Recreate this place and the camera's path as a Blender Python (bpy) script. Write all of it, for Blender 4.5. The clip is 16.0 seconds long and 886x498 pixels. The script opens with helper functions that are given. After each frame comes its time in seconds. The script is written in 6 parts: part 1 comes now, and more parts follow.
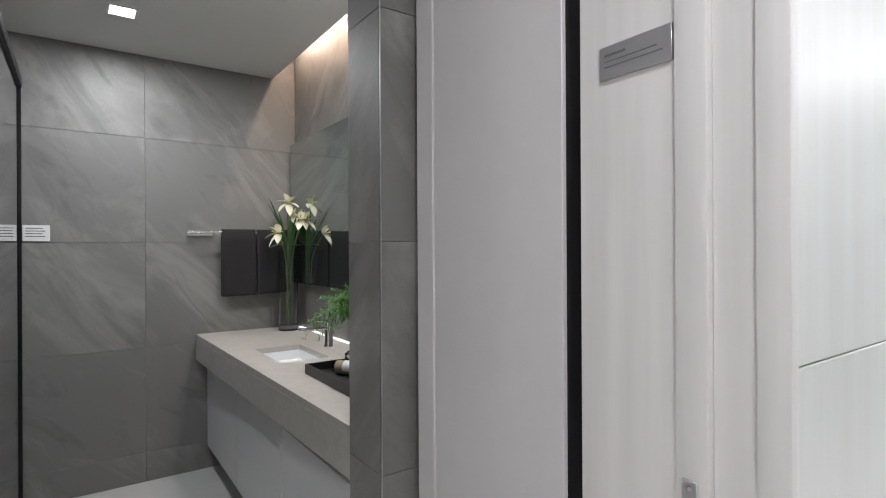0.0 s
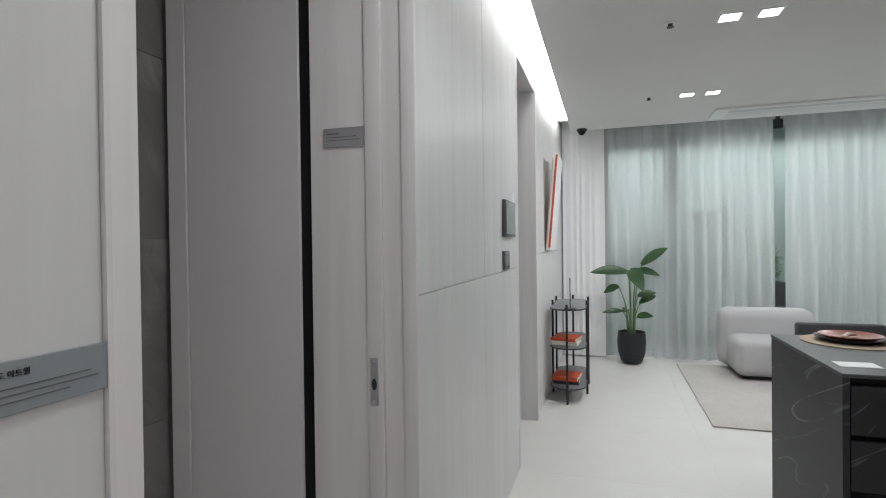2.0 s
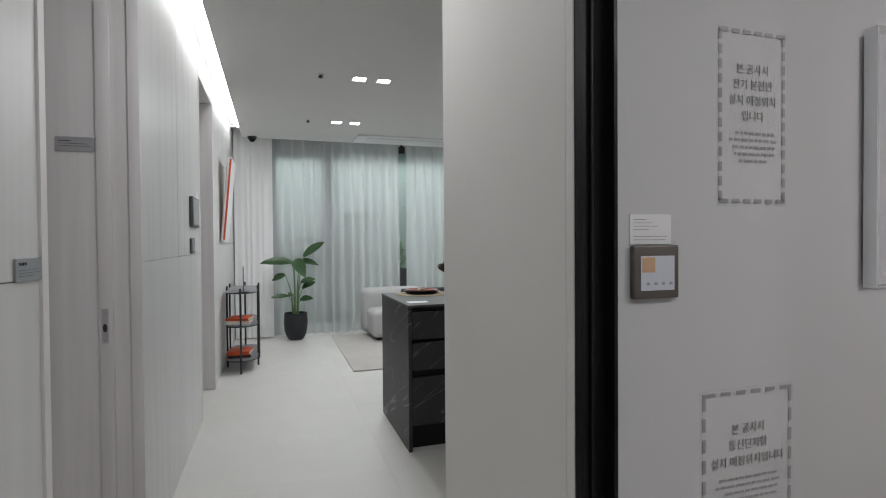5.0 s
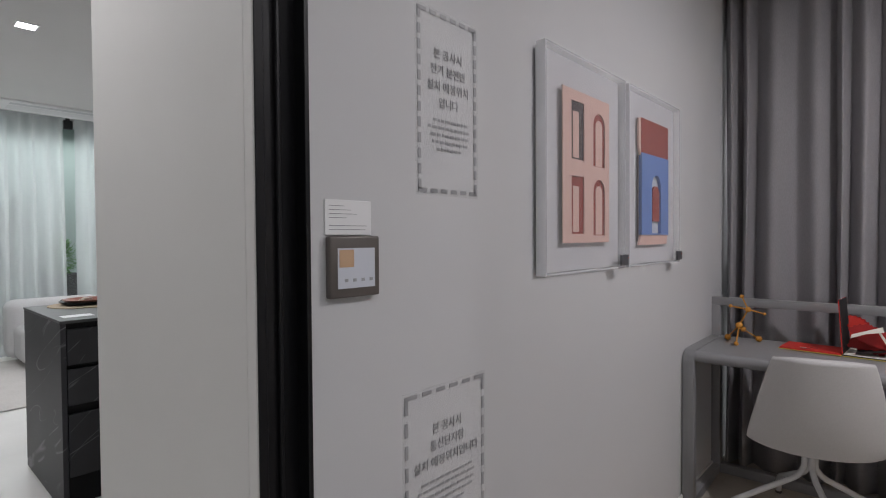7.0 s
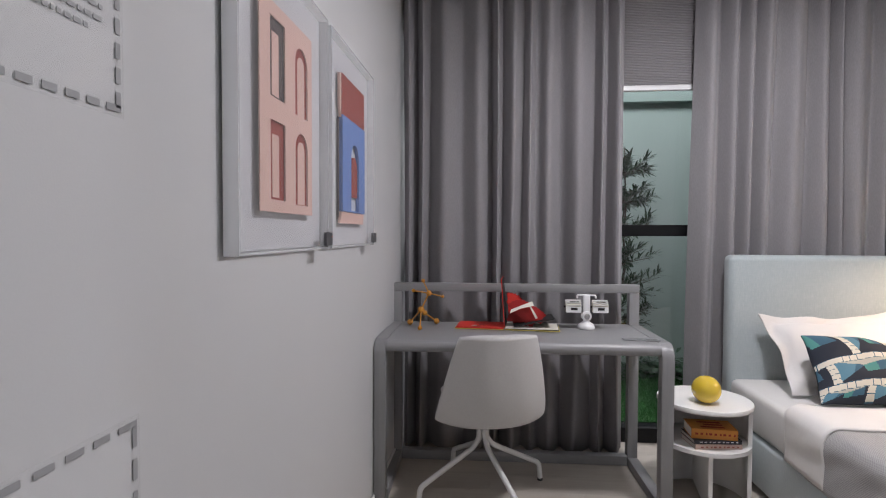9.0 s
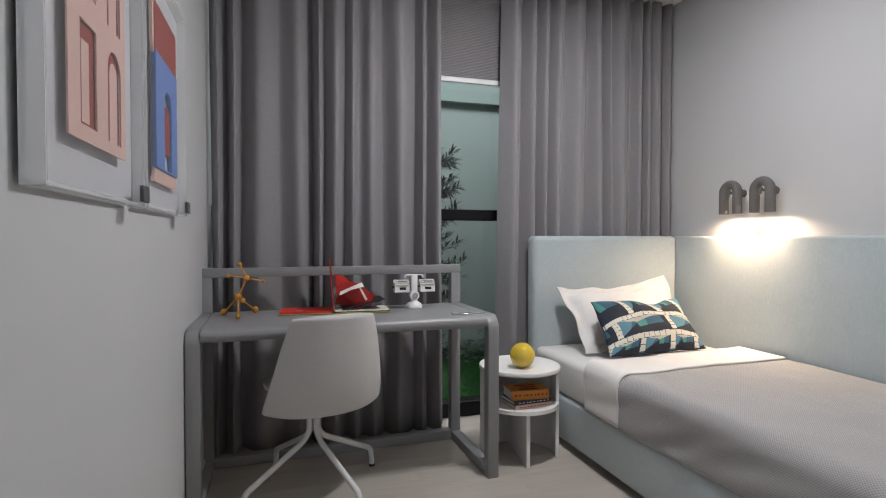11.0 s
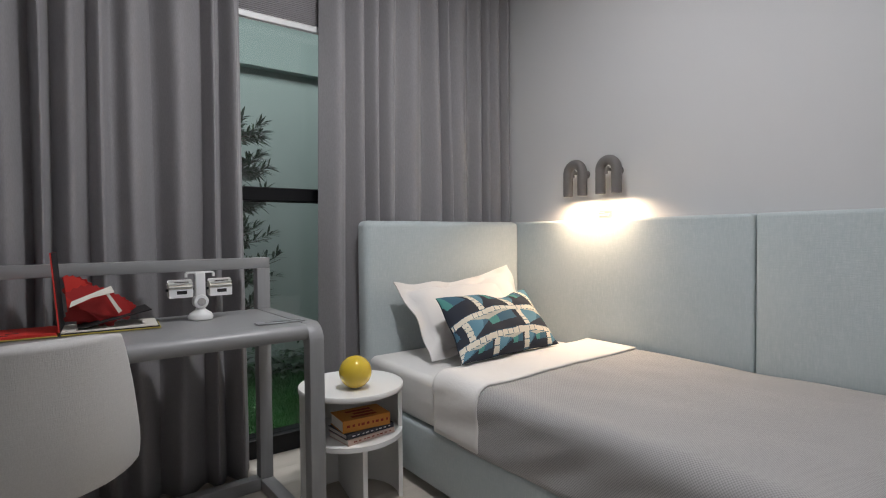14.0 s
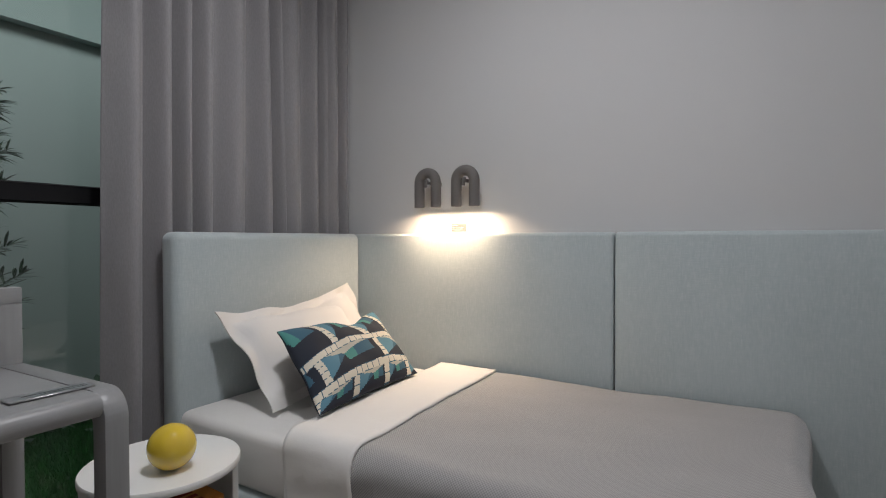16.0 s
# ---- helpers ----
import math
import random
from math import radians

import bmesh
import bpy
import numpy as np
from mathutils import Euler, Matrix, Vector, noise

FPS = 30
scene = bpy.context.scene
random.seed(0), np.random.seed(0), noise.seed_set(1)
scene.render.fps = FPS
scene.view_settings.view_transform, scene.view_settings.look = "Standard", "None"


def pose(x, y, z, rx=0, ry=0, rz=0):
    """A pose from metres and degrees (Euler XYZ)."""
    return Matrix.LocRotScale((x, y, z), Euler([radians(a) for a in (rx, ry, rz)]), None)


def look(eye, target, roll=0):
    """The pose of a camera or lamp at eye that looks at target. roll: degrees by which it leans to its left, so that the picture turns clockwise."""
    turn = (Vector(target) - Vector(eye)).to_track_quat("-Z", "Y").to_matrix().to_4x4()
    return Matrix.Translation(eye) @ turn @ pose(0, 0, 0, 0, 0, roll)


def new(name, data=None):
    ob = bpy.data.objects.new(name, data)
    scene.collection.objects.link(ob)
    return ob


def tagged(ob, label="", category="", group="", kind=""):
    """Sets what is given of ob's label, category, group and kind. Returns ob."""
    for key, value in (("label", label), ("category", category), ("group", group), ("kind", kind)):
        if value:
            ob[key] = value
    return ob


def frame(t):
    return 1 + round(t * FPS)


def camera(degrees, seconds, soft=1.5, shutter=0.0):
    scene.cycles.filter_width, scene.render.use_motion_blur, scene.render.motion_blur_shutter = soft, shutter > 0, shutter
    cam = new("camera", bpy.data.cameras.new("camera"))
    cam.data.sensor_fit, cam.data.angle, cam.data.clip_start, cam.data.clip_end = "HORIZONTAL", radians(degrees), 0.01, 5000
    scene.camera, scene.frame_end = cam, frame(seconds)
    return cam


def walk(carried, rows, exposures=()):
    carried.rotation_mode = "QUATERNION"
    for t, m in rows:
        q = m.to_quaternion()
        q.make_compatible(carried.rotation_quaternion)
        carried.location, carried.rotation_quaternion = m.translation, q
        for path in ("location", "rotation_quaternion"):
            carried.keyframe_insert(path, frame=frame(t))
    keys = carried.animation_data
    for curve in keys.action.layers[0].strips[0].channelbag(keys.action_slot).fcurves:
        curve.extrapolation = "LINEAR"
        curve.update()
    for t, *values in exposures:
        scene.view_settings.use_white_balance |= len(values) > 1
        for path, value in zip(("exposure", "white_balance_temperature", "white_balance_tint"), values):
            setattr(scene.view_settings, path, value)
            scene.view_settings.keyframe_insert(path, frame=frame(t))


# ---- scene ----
cam = camera(80.5, 16.0, soft=1.1)
PATH = [
    (0, (0.123, 0.001, 1.37), (1.27, 1.639, 1.37), -0.3),
    (0.5, (-0.029, -0.069, 1.377), (1.375, 1.355, 1.368), -0.6),
    (1, (-0.175, -0.132, 1.369), (1.476, 0.996, 1.355), -0.6),
    (1.5, (-0.349, -0.195, 1.369), (1.468, 0.641, 1.353), -0.6),
    (2, (-0.525, -0.222, 1.362), (1.385, 0.372, 1.343), -0.7),
    (2.5, (-0.694, -0.216, 1.357), (1.263, 0.192, 1.336), -0.8),
    (3, (-0.861, -0.215, 1.344), (1.124, 0.03, 1.321), -0.7),
    (3.2, (-0.932, -0.221, 1.339), (1.059, -0.035, 1.315), -0.8),
    (5.3, (-1.521, -0.212, 1.29), (0.321, -0.991, 1.258), -0.5),
    (5.5, (-1.521, -0.209, 1.288), (0.273, -1.093, 1.255), -0.6),
    (6, (-1.497, -0.252, 1.285), (0.177, -1.346, 1.25), -0.4),
    (6.5, (-1.432, -0.325, 1.281), (0.096, -1.614, 1.248), -0.5),
    (7, (-1.348, -0.384, 1.276), (-0.011, -1.87, 1.234), -0.4),
    (7.5, (-1.296, -0.451, 1.261), (-0.196, -2.121, 1.214), -0.3),
    (8, (-1.225, -0.548, 1.247), (-0.419, -2.377, 1.19), -0.1),
    (8.5, (-1.152, -0.635, 1.235), (-0.651, -2.571, 1.171), 0.2),
    (9, (-1.065, -0.711, 1.21), (-0.872, -2.7, 1.152), 0.2),
    (11.3, (-0.879, -0.846, 1.066), (-1.558, -2.726, 1.027), -0.1),
    (11.5, (-0.872, -0.878, 1.049), (-1.612, -2.736, 1.01), -0.2),
    (12, (-0.899, -0.953, 1.027), (-1.745, -2.765, 0.982), -0.4),
    (12.5, (-0.945, -1.042, 1.002), (-1.861, -2.819, 0.963), -0.6),
    (13, (-1.009, -1.134, 1.006), (-1.988, -2.877, 0.957), -0.9),
    (13.5, (-1.073, -1.23, 1.004), (-2.137, -2.923, 0.956), -0.8),
    (14, (-1.119, -1.355, 1.026), (-2.306, -2.963, 0.978), -0.6),
    (14.5, (-1.154, -1.478, 1.049), (-2.511, -2.946, 1.0), -0.4),
    (15, (-1.19, -1.589, 1.06), (-2.706, -2.893, 1.013), -0.2),
    (15.5, (-1.21, -1.687, 1.068), (-2.834, -2.854, 1.022), -0.2),
    (16, (-1.193, -1.783, 1.075), (-2.906, -2.816, 1.039), -0.1),
]
# Exposure along the walk, in stops
walk(cam, [(t, look(eye, target, roll)) for t, eye, target, roll in PATH],
     [(0, 0.86, 6450, 12), (1.0, 0.40, 6450, 12), (2.0, -0.10, 6500, 12), (3.2, -0.15, 6500, 12), (5.5, -0.32, 6500, 12), (7.0, -0.14, 6450, 15), (8.0, 0.09, 6400, 16), (9.2, 0.16, 6350, 15), (11.5, -0.03, 6350, 10), (12.5, -0.06, 6350, 10), (15.0, -0.36, 6350, 10), (16.0, -0.52, 6350, 10)])

# ---- world and lights ----
world = bpy.data.worlds.new("world")
scene.world = world
world.use_nodes = True
world.node_tree.nodes["Background"].inputs[0].default_value = (0.6, 0.7, 0.75, 1)
world.node_tree.nodes["Background"].inputs[1].default_value = 0.02


def lamp(name, at, target, watts, size, size_y=0.0, colour=(1, 1, 1), spread=180):
    data = bpy.data.lights.new(name, "AREA")
    data.energy, data.color, data.size, data.spread = watts, colour, size, radians(spread)
    if size_y:
        data.shape, data.size_y = "RECTANGLE", size_y
    ob = new(name, data)
    ob.matrix_world = look(at, target)
    return ob


COOL, WARM = (0.96, 0.985, 1.0), (1.0, 0.72, 0.45)
CEIL = 2.62
DOWNLIGHTS = [(2.78, -0.9), (2.78, -1.1), (4.40, -0.9), (4.40, -1.1), (4.44, -2.64), (4.44, -2.84)]
# The hall pair is unseen, added to brighten the hall walls.
HALL_FILLS = [(0.25, -0.25), (-2.2, -0.35)]
# First bedroom light follows from cast shadows; the second is an added weak fill.
BED_MAIN_AND_FILL = [(-2.05, -2.46), (-2.05, -1.45)]
BATH_LIGHTS = [(0.30, 2.82), (1.0, 1.95)]
for lx, ly in DOWNLIGHTS:
    lamp("downlight_lamp", (lx, ly, CEIL - 0.012), (lx, ly, 0), 10, 0.085, colour=COOL)
for lx, ly in HALL_FILLS:
    lamp("hall_fill", (lx, ly, CEIL - 0.012), (lx, ly, 0), 8.5, 0.085, colour=COOL)
for (lx, ly), watts in zip(BED_MAIN_AND_FILL, (28, 2.5)):
    lamp("bedroom_main_and_fill", (lx, ly, CEIL - 0.012), (lx, ly, 0), watts, 0.2, colour=(1.0, 0.985, 0.99))
for lx, ly in BATH_LIGHTS:
    lamp("bath_lamp", (lx, ly, 2.465), (lx, ly, 0), 6.8, 0.085, colour=COOL)
lamp("mirror_cove_lamp", (1.24, 2.35, 2.66), (1.29, 2.35, 1.9), 5, 1.9, 0.03, colour=(1, 0.75, 0.58))
# Unseen area lights without fixtures, added to light the gardens and backlight the sheers.
lamp("garden_fill", (-2.0, -4.7, 3.05), (-2.0, -5.2, 0.0), 36, 3.2, 0.6, colour=(0.95, 1, 0.99))
lamp("garden_fill_living", (7.75, -1.8, 2.98), (7.0, -1.8, 0.0), 72, 5.0, 0.6, colour=(0.93, 1, 0.99))

# ---- helpers for building ----
def thing(name, at=(0, 0, 0), label="", category="", group="", kind="", turn=0.0):
    ob = new(name)
    ob.empty_display_size = 0.05
    ob.matrix_world = pose(*at, 0, 0, turn)
    return tagged(ob, label, category, group, kind)


def mesh_of(name, bm, material, smooth=False):
    me = bpy.data.meshes.new(name)
    bm.normal_update()
    bm.to_mesh(me)
    bm.free()
    for m in material if isinstance(material, (list, tuple)) else [material]:
        me.materials.append(m)
    if smooth:
        me.polygons.foreach_set("use_smooth", [True] * len(me.polygons))
        me.set_sharp_from_angle(angle=radians(40))
    return me


def part(name, bm, material, parent=None, label="", smooth=True, local=False):
    """One mesh under a thing or part. It is given in the world's metres, or with local in the thing's own."""
    root = parent
    while root is not None and root.parent is not None:
        root = root.parent
    if root is not None and not local:
        moved(bm, root.matrix_basis.inverted())
    ob = new(name, mesh_of(name, bm, material, smooth))
    ob.parent = parent
    return tagged(ob, label)


def solid(name, bm, material, label="", category="", kind="structure", smooth=True, group=""):
    return tagged(part(name, bm, material, None, "", smooth), label, category, group, kind)


def box(x0, y0, z0, x1, y1, z1, bevel=0.0, segments=2, bm=None):
    own = bm is None
    one = bmesh.new()
    bmesh.ops.create_cube(one, size=1)
    for v in one.verts:
        v.co = Vector(((x0 + x1) / 2 + v.co.x * (x1 - x0), (y0 + y1) / 2 + v.co.y * (y1 - y0), (z0 + z1) / 2 + v.co.z * (z1 - z0)))
    if bevel:
        bmesh.ops.bevel(one, geom=one.edges[:], offset=bevel, segments=segments, profile=0.5, affect="EDGES", clamp_overlap=True)
    bmesh.ops.recalc_face_normals(one, faces=one.faces[:])
    if own:
        return one
    return join(bm, one)


def join(bm, other):
    me = bpy.data.meshes.new("tmp")
    other.to_mesh(me)
    other.free()
    bm.from_mesh(me)
    bpy.data.meshes.remove(me)
    return bm


def moved(bm, m):
    bmesh.ops.transform(bm, matrix=m, verts=bm.verts[:])
    return bm


def lathe(profile, steps=32, x=0.0, y=0.0, z=0.0, close=True):
    """A turned body from (radius, height) pairs."""
    bm = bmesh.new()
    rings = []
    for r, h in profile:
        if r < 1e-5:
            rings.append([bm.verts.new((x, y, z + h))])
        else:
            rings.append([bm.verts.new((x + r * math.cos(2 * math.pi * k / steps), y + r * math.sin(2 * math.pi * k / steps), z + h)) for k in range(steps)])
    for a, b in zip(rings, rings[1:]):
        for k in range(steps):
            q = (a[k % len(a)], a[(k + 1) % len(a)], b[(k + 1) % len(b)], b[k % len(b)])
            q = list(dict.fromkeys(q))
            if len(q) > 2:
                bm.faces.new(q)
    if close:
        for ring in (rings[0], rings[-1]):
            if len(ring) > 2:
                bm.faces.new(ring)
    bmesh.ops.recalc_face_normals(bm, faces=bm.faces[:])
    return bm


def tube(points, radius, steps=10, bm=None, taper=None, caps=True):
    """A round rod along points; taper gives the end radius."""
    bm = bm or bmesh.new()
    pts = [Vector(p) for p in points]
    rings = []
    side = None
    for i, p in enumerate(pts):
        d = (pts[min(i + 1, len(pts) - 1)] - pts[max(i - 1, 0)]).normalized()
        if side is None:
            side = d.orthogonal().normalized()
        side = (side - d * side.dot(d)).normalized()
        up = d.cross(side)
        r = radius if taper is None else radius + (taper - radius) * i / (len(pts) - 1)
        rings.append([bm.verts.new(p + r * (side * math.cos(2 * math.pi * k / steps) + up * math.sin(2 * math.pi * k / steps))) for k in range(steps)])
    for a, b in zip(rings, rings[1:]):
        for k in range(steps):
            bm.faces.new((a[k], a[(k + 1) % steps], b[(k + 1) % steps], b[k]))
    if caps:
        bm.faces.new(rings[0][::-1])
        bm.faces.new(rings[-1])
    return bm


def rounded(points, radius, steps=6):
    """A path with its inner corners rounded."""
    pts = [Vector(p) for p in points]
    out = [pts[0]]
    for a, b, c in zip(pts, pts[1:], pts[2:]):
        r = min(radius, (a - b).length * 0.49, (c - b).length * 0.49)
        p, q = b + (a - b).normalized() * r, b + (c - b).normalized() * r
        out += [p.lerp(b, s).lerp(b.lerp(q, s), s) for s in [k / steps for k in range(steps + 1)]]
    return out + [pts[-1]]


def prism(outline, axis, a, b, bevel=0.0):
    """A flat outline, in the two other axes' order, drawn out along an axis from a to b."""
    bm = bmesh.new()
    def spot(u, v, w):
        return {"x": (w, u, v), "y": (u, w, v), "z": (u, v, w)}[axis]
    lo = [bm.verts.new(spot(u, v, a)) for u, v in outline]
    hi = [bm.verts.new(spot(u, v, b)) for u, v in outline]
    n = len(outline)
    bm.faces.new(lo), bm.faces.new(hi)
    for k in range(n):
        bm.faces.new((lo[k], lo[(k + 1) % n], hi[(k + 1) % n], hi[k]))
    bmesh.ops.recalc_face_normals(bm, faces=bm.faces[:])
    if bevel:
        bmesh.ops.bevel(bm, geom=bm.edges[:], offset=bevel, segments=2, profile=0.5, affect="EDGES", clamp_overlap=True)
    return bm


def sphere(at, r, u=24, v=14, bm=None, scale=(1, 1, 1)):
    one = bmesh.new()
    bmesh.ops.create_uvsphere(one, u_segments=u, v_segments=v, radius=r, matrix=Matrix.Translation(at) @ Matrix.Diagonal((*scale, 1)))
    return one if bm is None else join(bm, one)


def sheet(us, vs, spot, close_u=False):
    """A grid of quads; spot(u, v) gives the place."""
    bm = bmesh.new()
    g = [[bm.verts.new(spot(u, v)) for v in vs] for u in us]
    rng = range(len(us) if close_u else len(us) - 1)
    for i in rng:
        for j in range(len(vs) - 1):
            h = g[(i + 1) % len(us)]
            bm.faces.new((g[i][j], h[j], h[j + 1], g[i][j + 1]))
    return bm


def steps(a, b, n):
    return [a + (b - a) * k / n for k in range(n + 1)]


def writing(text, size, material, name="lettering", depth=0.0006):
    """Letters as a mesh, standing in the x-z plane and read from -y, centred."""
    curve = bpy.data.curves.new("letters", "FONT")
    curve.body, curve.size, curve.extrude, curve.align_x, curve.align_y = text, size, depth, "CENTER", "CENTER"
    ob = bpy.data.objects.new("letters", curve)
    scene.collection.objects.link(ob)
    bpy.context.view_layer.update()
    me = bpy.data.meshes.new_from_object(ob.evaluated_get(bpy.context.evaluated_depsgraph_get()))
    bpy.data.objects.remove(ob)
    bm = bmesh.new()
    bm.from_mesh(me)
    bpy.data.meshes.remove(me)
    return moved(bm, pose(0, 0, 0, 90, 0, 0))


# ---- materials ----
class Mat:
    """A node material: base colour with two scales of variation, roughness and fine relief."""

    def __init__(self, name, colour, rough=0.5, metal=0.0, **more):
        self.m = bpy.data.materials.new(name)
        self.m.use_nodes = True
        self.t = self.m.node_tree
        self.b = self.t.nodes["Principled BSDF"]
        self.b.inputs["Base Color"].default_value = (*colour, 1)
        self.b.inputs["Roughness"].default_value = rough
        self.b.inputs["Metallic"].default_value = metal
        for key, value in more.items():
            self.b.inputs[key.replace("_", " ")].default_value = value
        self.colour = None
        self.base = colour

    def node(self, kind, **inputs):
        n = self.t.nodes.new(kind)
        for key, value in inputs.items():
            n.inputs[key.replace("_", " ")].default_value = value
        return n

    def link(self, a, b):
        self.t.links.new(a, b)

    def coords(self, scale=(1, 1, 1), turn=(0, 0, 0), kind="Object"):
        c = self.node("ShaderNodeTexCoord")
        p = self.node("ShaderNodeMapping")
        p.vector_type = "TEXTURE"
        p.inputs["Scale"].default_value = [1 / s for s in scale]
        if kind == "Object":
            info, far = self.node("ShaderNodeObjectInfo"), self.node("ShaderNodeMath")
            far.operation = "MULTIPLY"
            far.inputs[1].default_value = 31.7
            self.link(info.outputs["Random"], far.inputs[0])
            self.link(far.outputs[0], p.inputs["Location"])
        p.inputs["Rotation"].default_value = [radians(a) for a in turn]
        self.link(c.outputs[kind], p.inputs[0])
        return p.outputs[0]

    def noise(self, size, detail=4, scale=(1, 1, 1), turn=(0, 0, 0), rough=0.55, distort=0.0):
        n = self.node("ShaderNodeTexNoise", Scale=1 / size, Detail=detail, Roughness=rough, Distortion=distort)
        self.link(self.coords(scale, turn), n.inputs["Vector"])
        return n.outputs["Fac"]

    def ramp(self, fac, a, b, lo=0.3, hi=0.7):
        r = self.node("ShaderNodeMapRange")
        for k, v in zip(("From Min", "From Max", "To Min", "To Max"), (lo, hi, a, b)):
            r.inputs[k].default_value = v
        self.link(fac, r.inputs["Value"])
        return r.outputs[0]

    def mix(self, fac, colour, blend="MIX"):
        """Lays a colour over what the base colour is so far."""
        x = self.node("ShaderNodeMix")
        x.data_type, x.blend_type = "RGBA", blend
        x.inputs[6].default_value = (*self.base, 1)
        x.inputs[7].default_value = (*colour, 1)
        if self.colour is not None:
            self.link(self.colour, x.inputs[6])
        if isinstance(fac, float):
            x.inputs[0].default_value = fac
        else:
            self.link(fac, x.inputs[0])
        self.colour = x.outputs[2]
        self.link(self.colour, self.b.inputs["Base Color"])
        return self

    def vary(self, size, colour, amount=0.5, **kw):
        return self.mix(self.ramp(self.noise(size, **kw), 0, amount), colour)

    def bump(self, fac, strength=0.2, depth=0.001):
        n = self.node("ShaderNodeBump", Strength=strength, Distance=depth)
        old = self.b.inputs["Normal"].links
        if old:
            self.link(old[0].from_socket, n.inputs["Normal"])
        self.link(fac, n.inputs["Height"])
        self.link(n.outputs[0], self.b.inputs["Normal"])
        return self

    def gloss(self, size, lo, hi):
        self.link(self.ramp(self.noise(size), lo, hi), self.b.inputs["Roughness"])
        return self

    def random(self, colour, amount):
        info = self.node("ShaderNodeObjectInfo")
        return self.mix(self.ramp(info.outputs["Random"], 0, amount, 0, 1), colour)


def weave(mat, size, strength=0.4, depth=0.0008):
    """Uneven crossed threads as fine relief."""
    for stretch in ((1, 1, 0.08), (0.08, 0.08, 1)):
        mat.bump(mat.noise(size, 2, stretch), strength, depth)
    return mat


def plain(name, colour, rough=0.5, metal=0.0, **more):
    return Mat(name, colour, rough, metal, **more).m


wall_paint = Mat("wall_paint", (0.56, 0.56, 0.565), 0.75)
wall_paint.vary(0.6, (0.53, 0.53, 0.535), 0.5).vary(0.004, (0.535, 0.535, 0.54), 0.4, detail=2).bump(wall_paint.noise(0.003, 3), 0.25, 0.0006)
wall_white = wall_paint.m
ceiling_paint = Mat("ceiling_paint", (0.72, 0.72, 0.71), 0.85)
ceiling_paint.vary(0.8, (0.67, 0.67, 0.66), 0.5).bump(ceiling_paint.noise(0.004, 3), 0.2, 0.0005)
ceiling_mat = ceiling_paint.m
panel_m = Mat("hall_panel", (0.70, 0.705, 0.70), 0.42)
panel_m.vary(0.09, (0.585, 0.585, 0.575), 0.75, scale=(1, 1, 0.06), detail=4, distort=0.5).vary(0.03, (0.60, 0.59, 0.56), 0.35, scale=(1, 1, 0.03), distort=0.8)
panel_m.bump(panel_m.noise(0.004, 3, scale=(1, 1, 0.03)), 0.12, 0.0005)
panel = panel_m.m
casing_m = Mat("door_casing", (0.62, 0.60, 0.61), 0.5)
casing_m.vary(0.05, (0.585, 0.565, 0.575), 0.4).bump(casing_m.noise(0.002, 4), 0.25, 0.0004)
casing = casing_m.m
jamb_m = Mat("jamb_white", (0.74, 0.715, 0.71), 0.5)
jamb_m.vary(0.04, (0.585, 0.565, 0.56), 0.5, scale=(1, 1, 0.04)).bump(jamb_m.noise(0.003, 3, scale=(1, 1, 0.05)), 0.15, 0.0004)
jamb_white = jamb_m.m
black_m = Mat("black_metal", (0.006, 0.006, 0.007), 0.35, Specular_IOR_Level=0.25)
black_m.gloss(0.05, 0.28, 0.45)
black_metal = black_m.m
stone_m = Mat("grey_stone_tile", (0.20, 0.196, 0.190), 0.5)
stone_m.random((0.13, 0.128, 0.125), 0.5)
stone_m.mix(stone_m.ramp(stone_m.noise(0.32, 6, (0.38, 1, 1), (0, 48, 0), 0.62, 0.9), 0, 0.9, 0.50, 0.72), (0.36, 0.35, 0.335))
stone_m.mix(stone_m.ramp(stone_m.noise(0.20, 7, (0.45, 1, 1), (0, 52, 0), 0.66, 1.3), 0, 0.8, 0.54, 0.76), (0.07, 0.068, 0.066))
stone_m.mix(stone_m.ramp(stone_m.noise(0.10, 6, (0.12, 1, 1), (0, 46, 0), 0.6, 0.6), 0, 0.35, 0.58, 0.74), (0.36, 0.35, 0.34))
stone_m.vary(0.004, (0.17, 0.165, 0.16), 0.5, detail=2)
stone_m.bump(stone_m.noise(0.006, 5), 0.35, 0.001)
stone = stone_m.m
counter_m = Mat("counter_stone", (0.42, 0.40, 0.37), 0.4)
counter_m.vary(0.025, (0.33, 0.31, 0.29), 0.7, detail=6).vary(0.1, (0.5, 0.48, 0.45), 0.4, distort=1.0).bump(counter_m.noise(0.004, 3), 0.1, 0.0004)
counter_stone = counter_m.m
grout = plain("grout", (0.26, 0.255, 0.25), 0.9)
marble_m = Mat("black_marble", (0.037, 0.037, 0.039), 0.45, Specular_IOR_Level=0.22)
marble_m.vary(0.2, (0.05, 0.05, 0.055), 0.6)
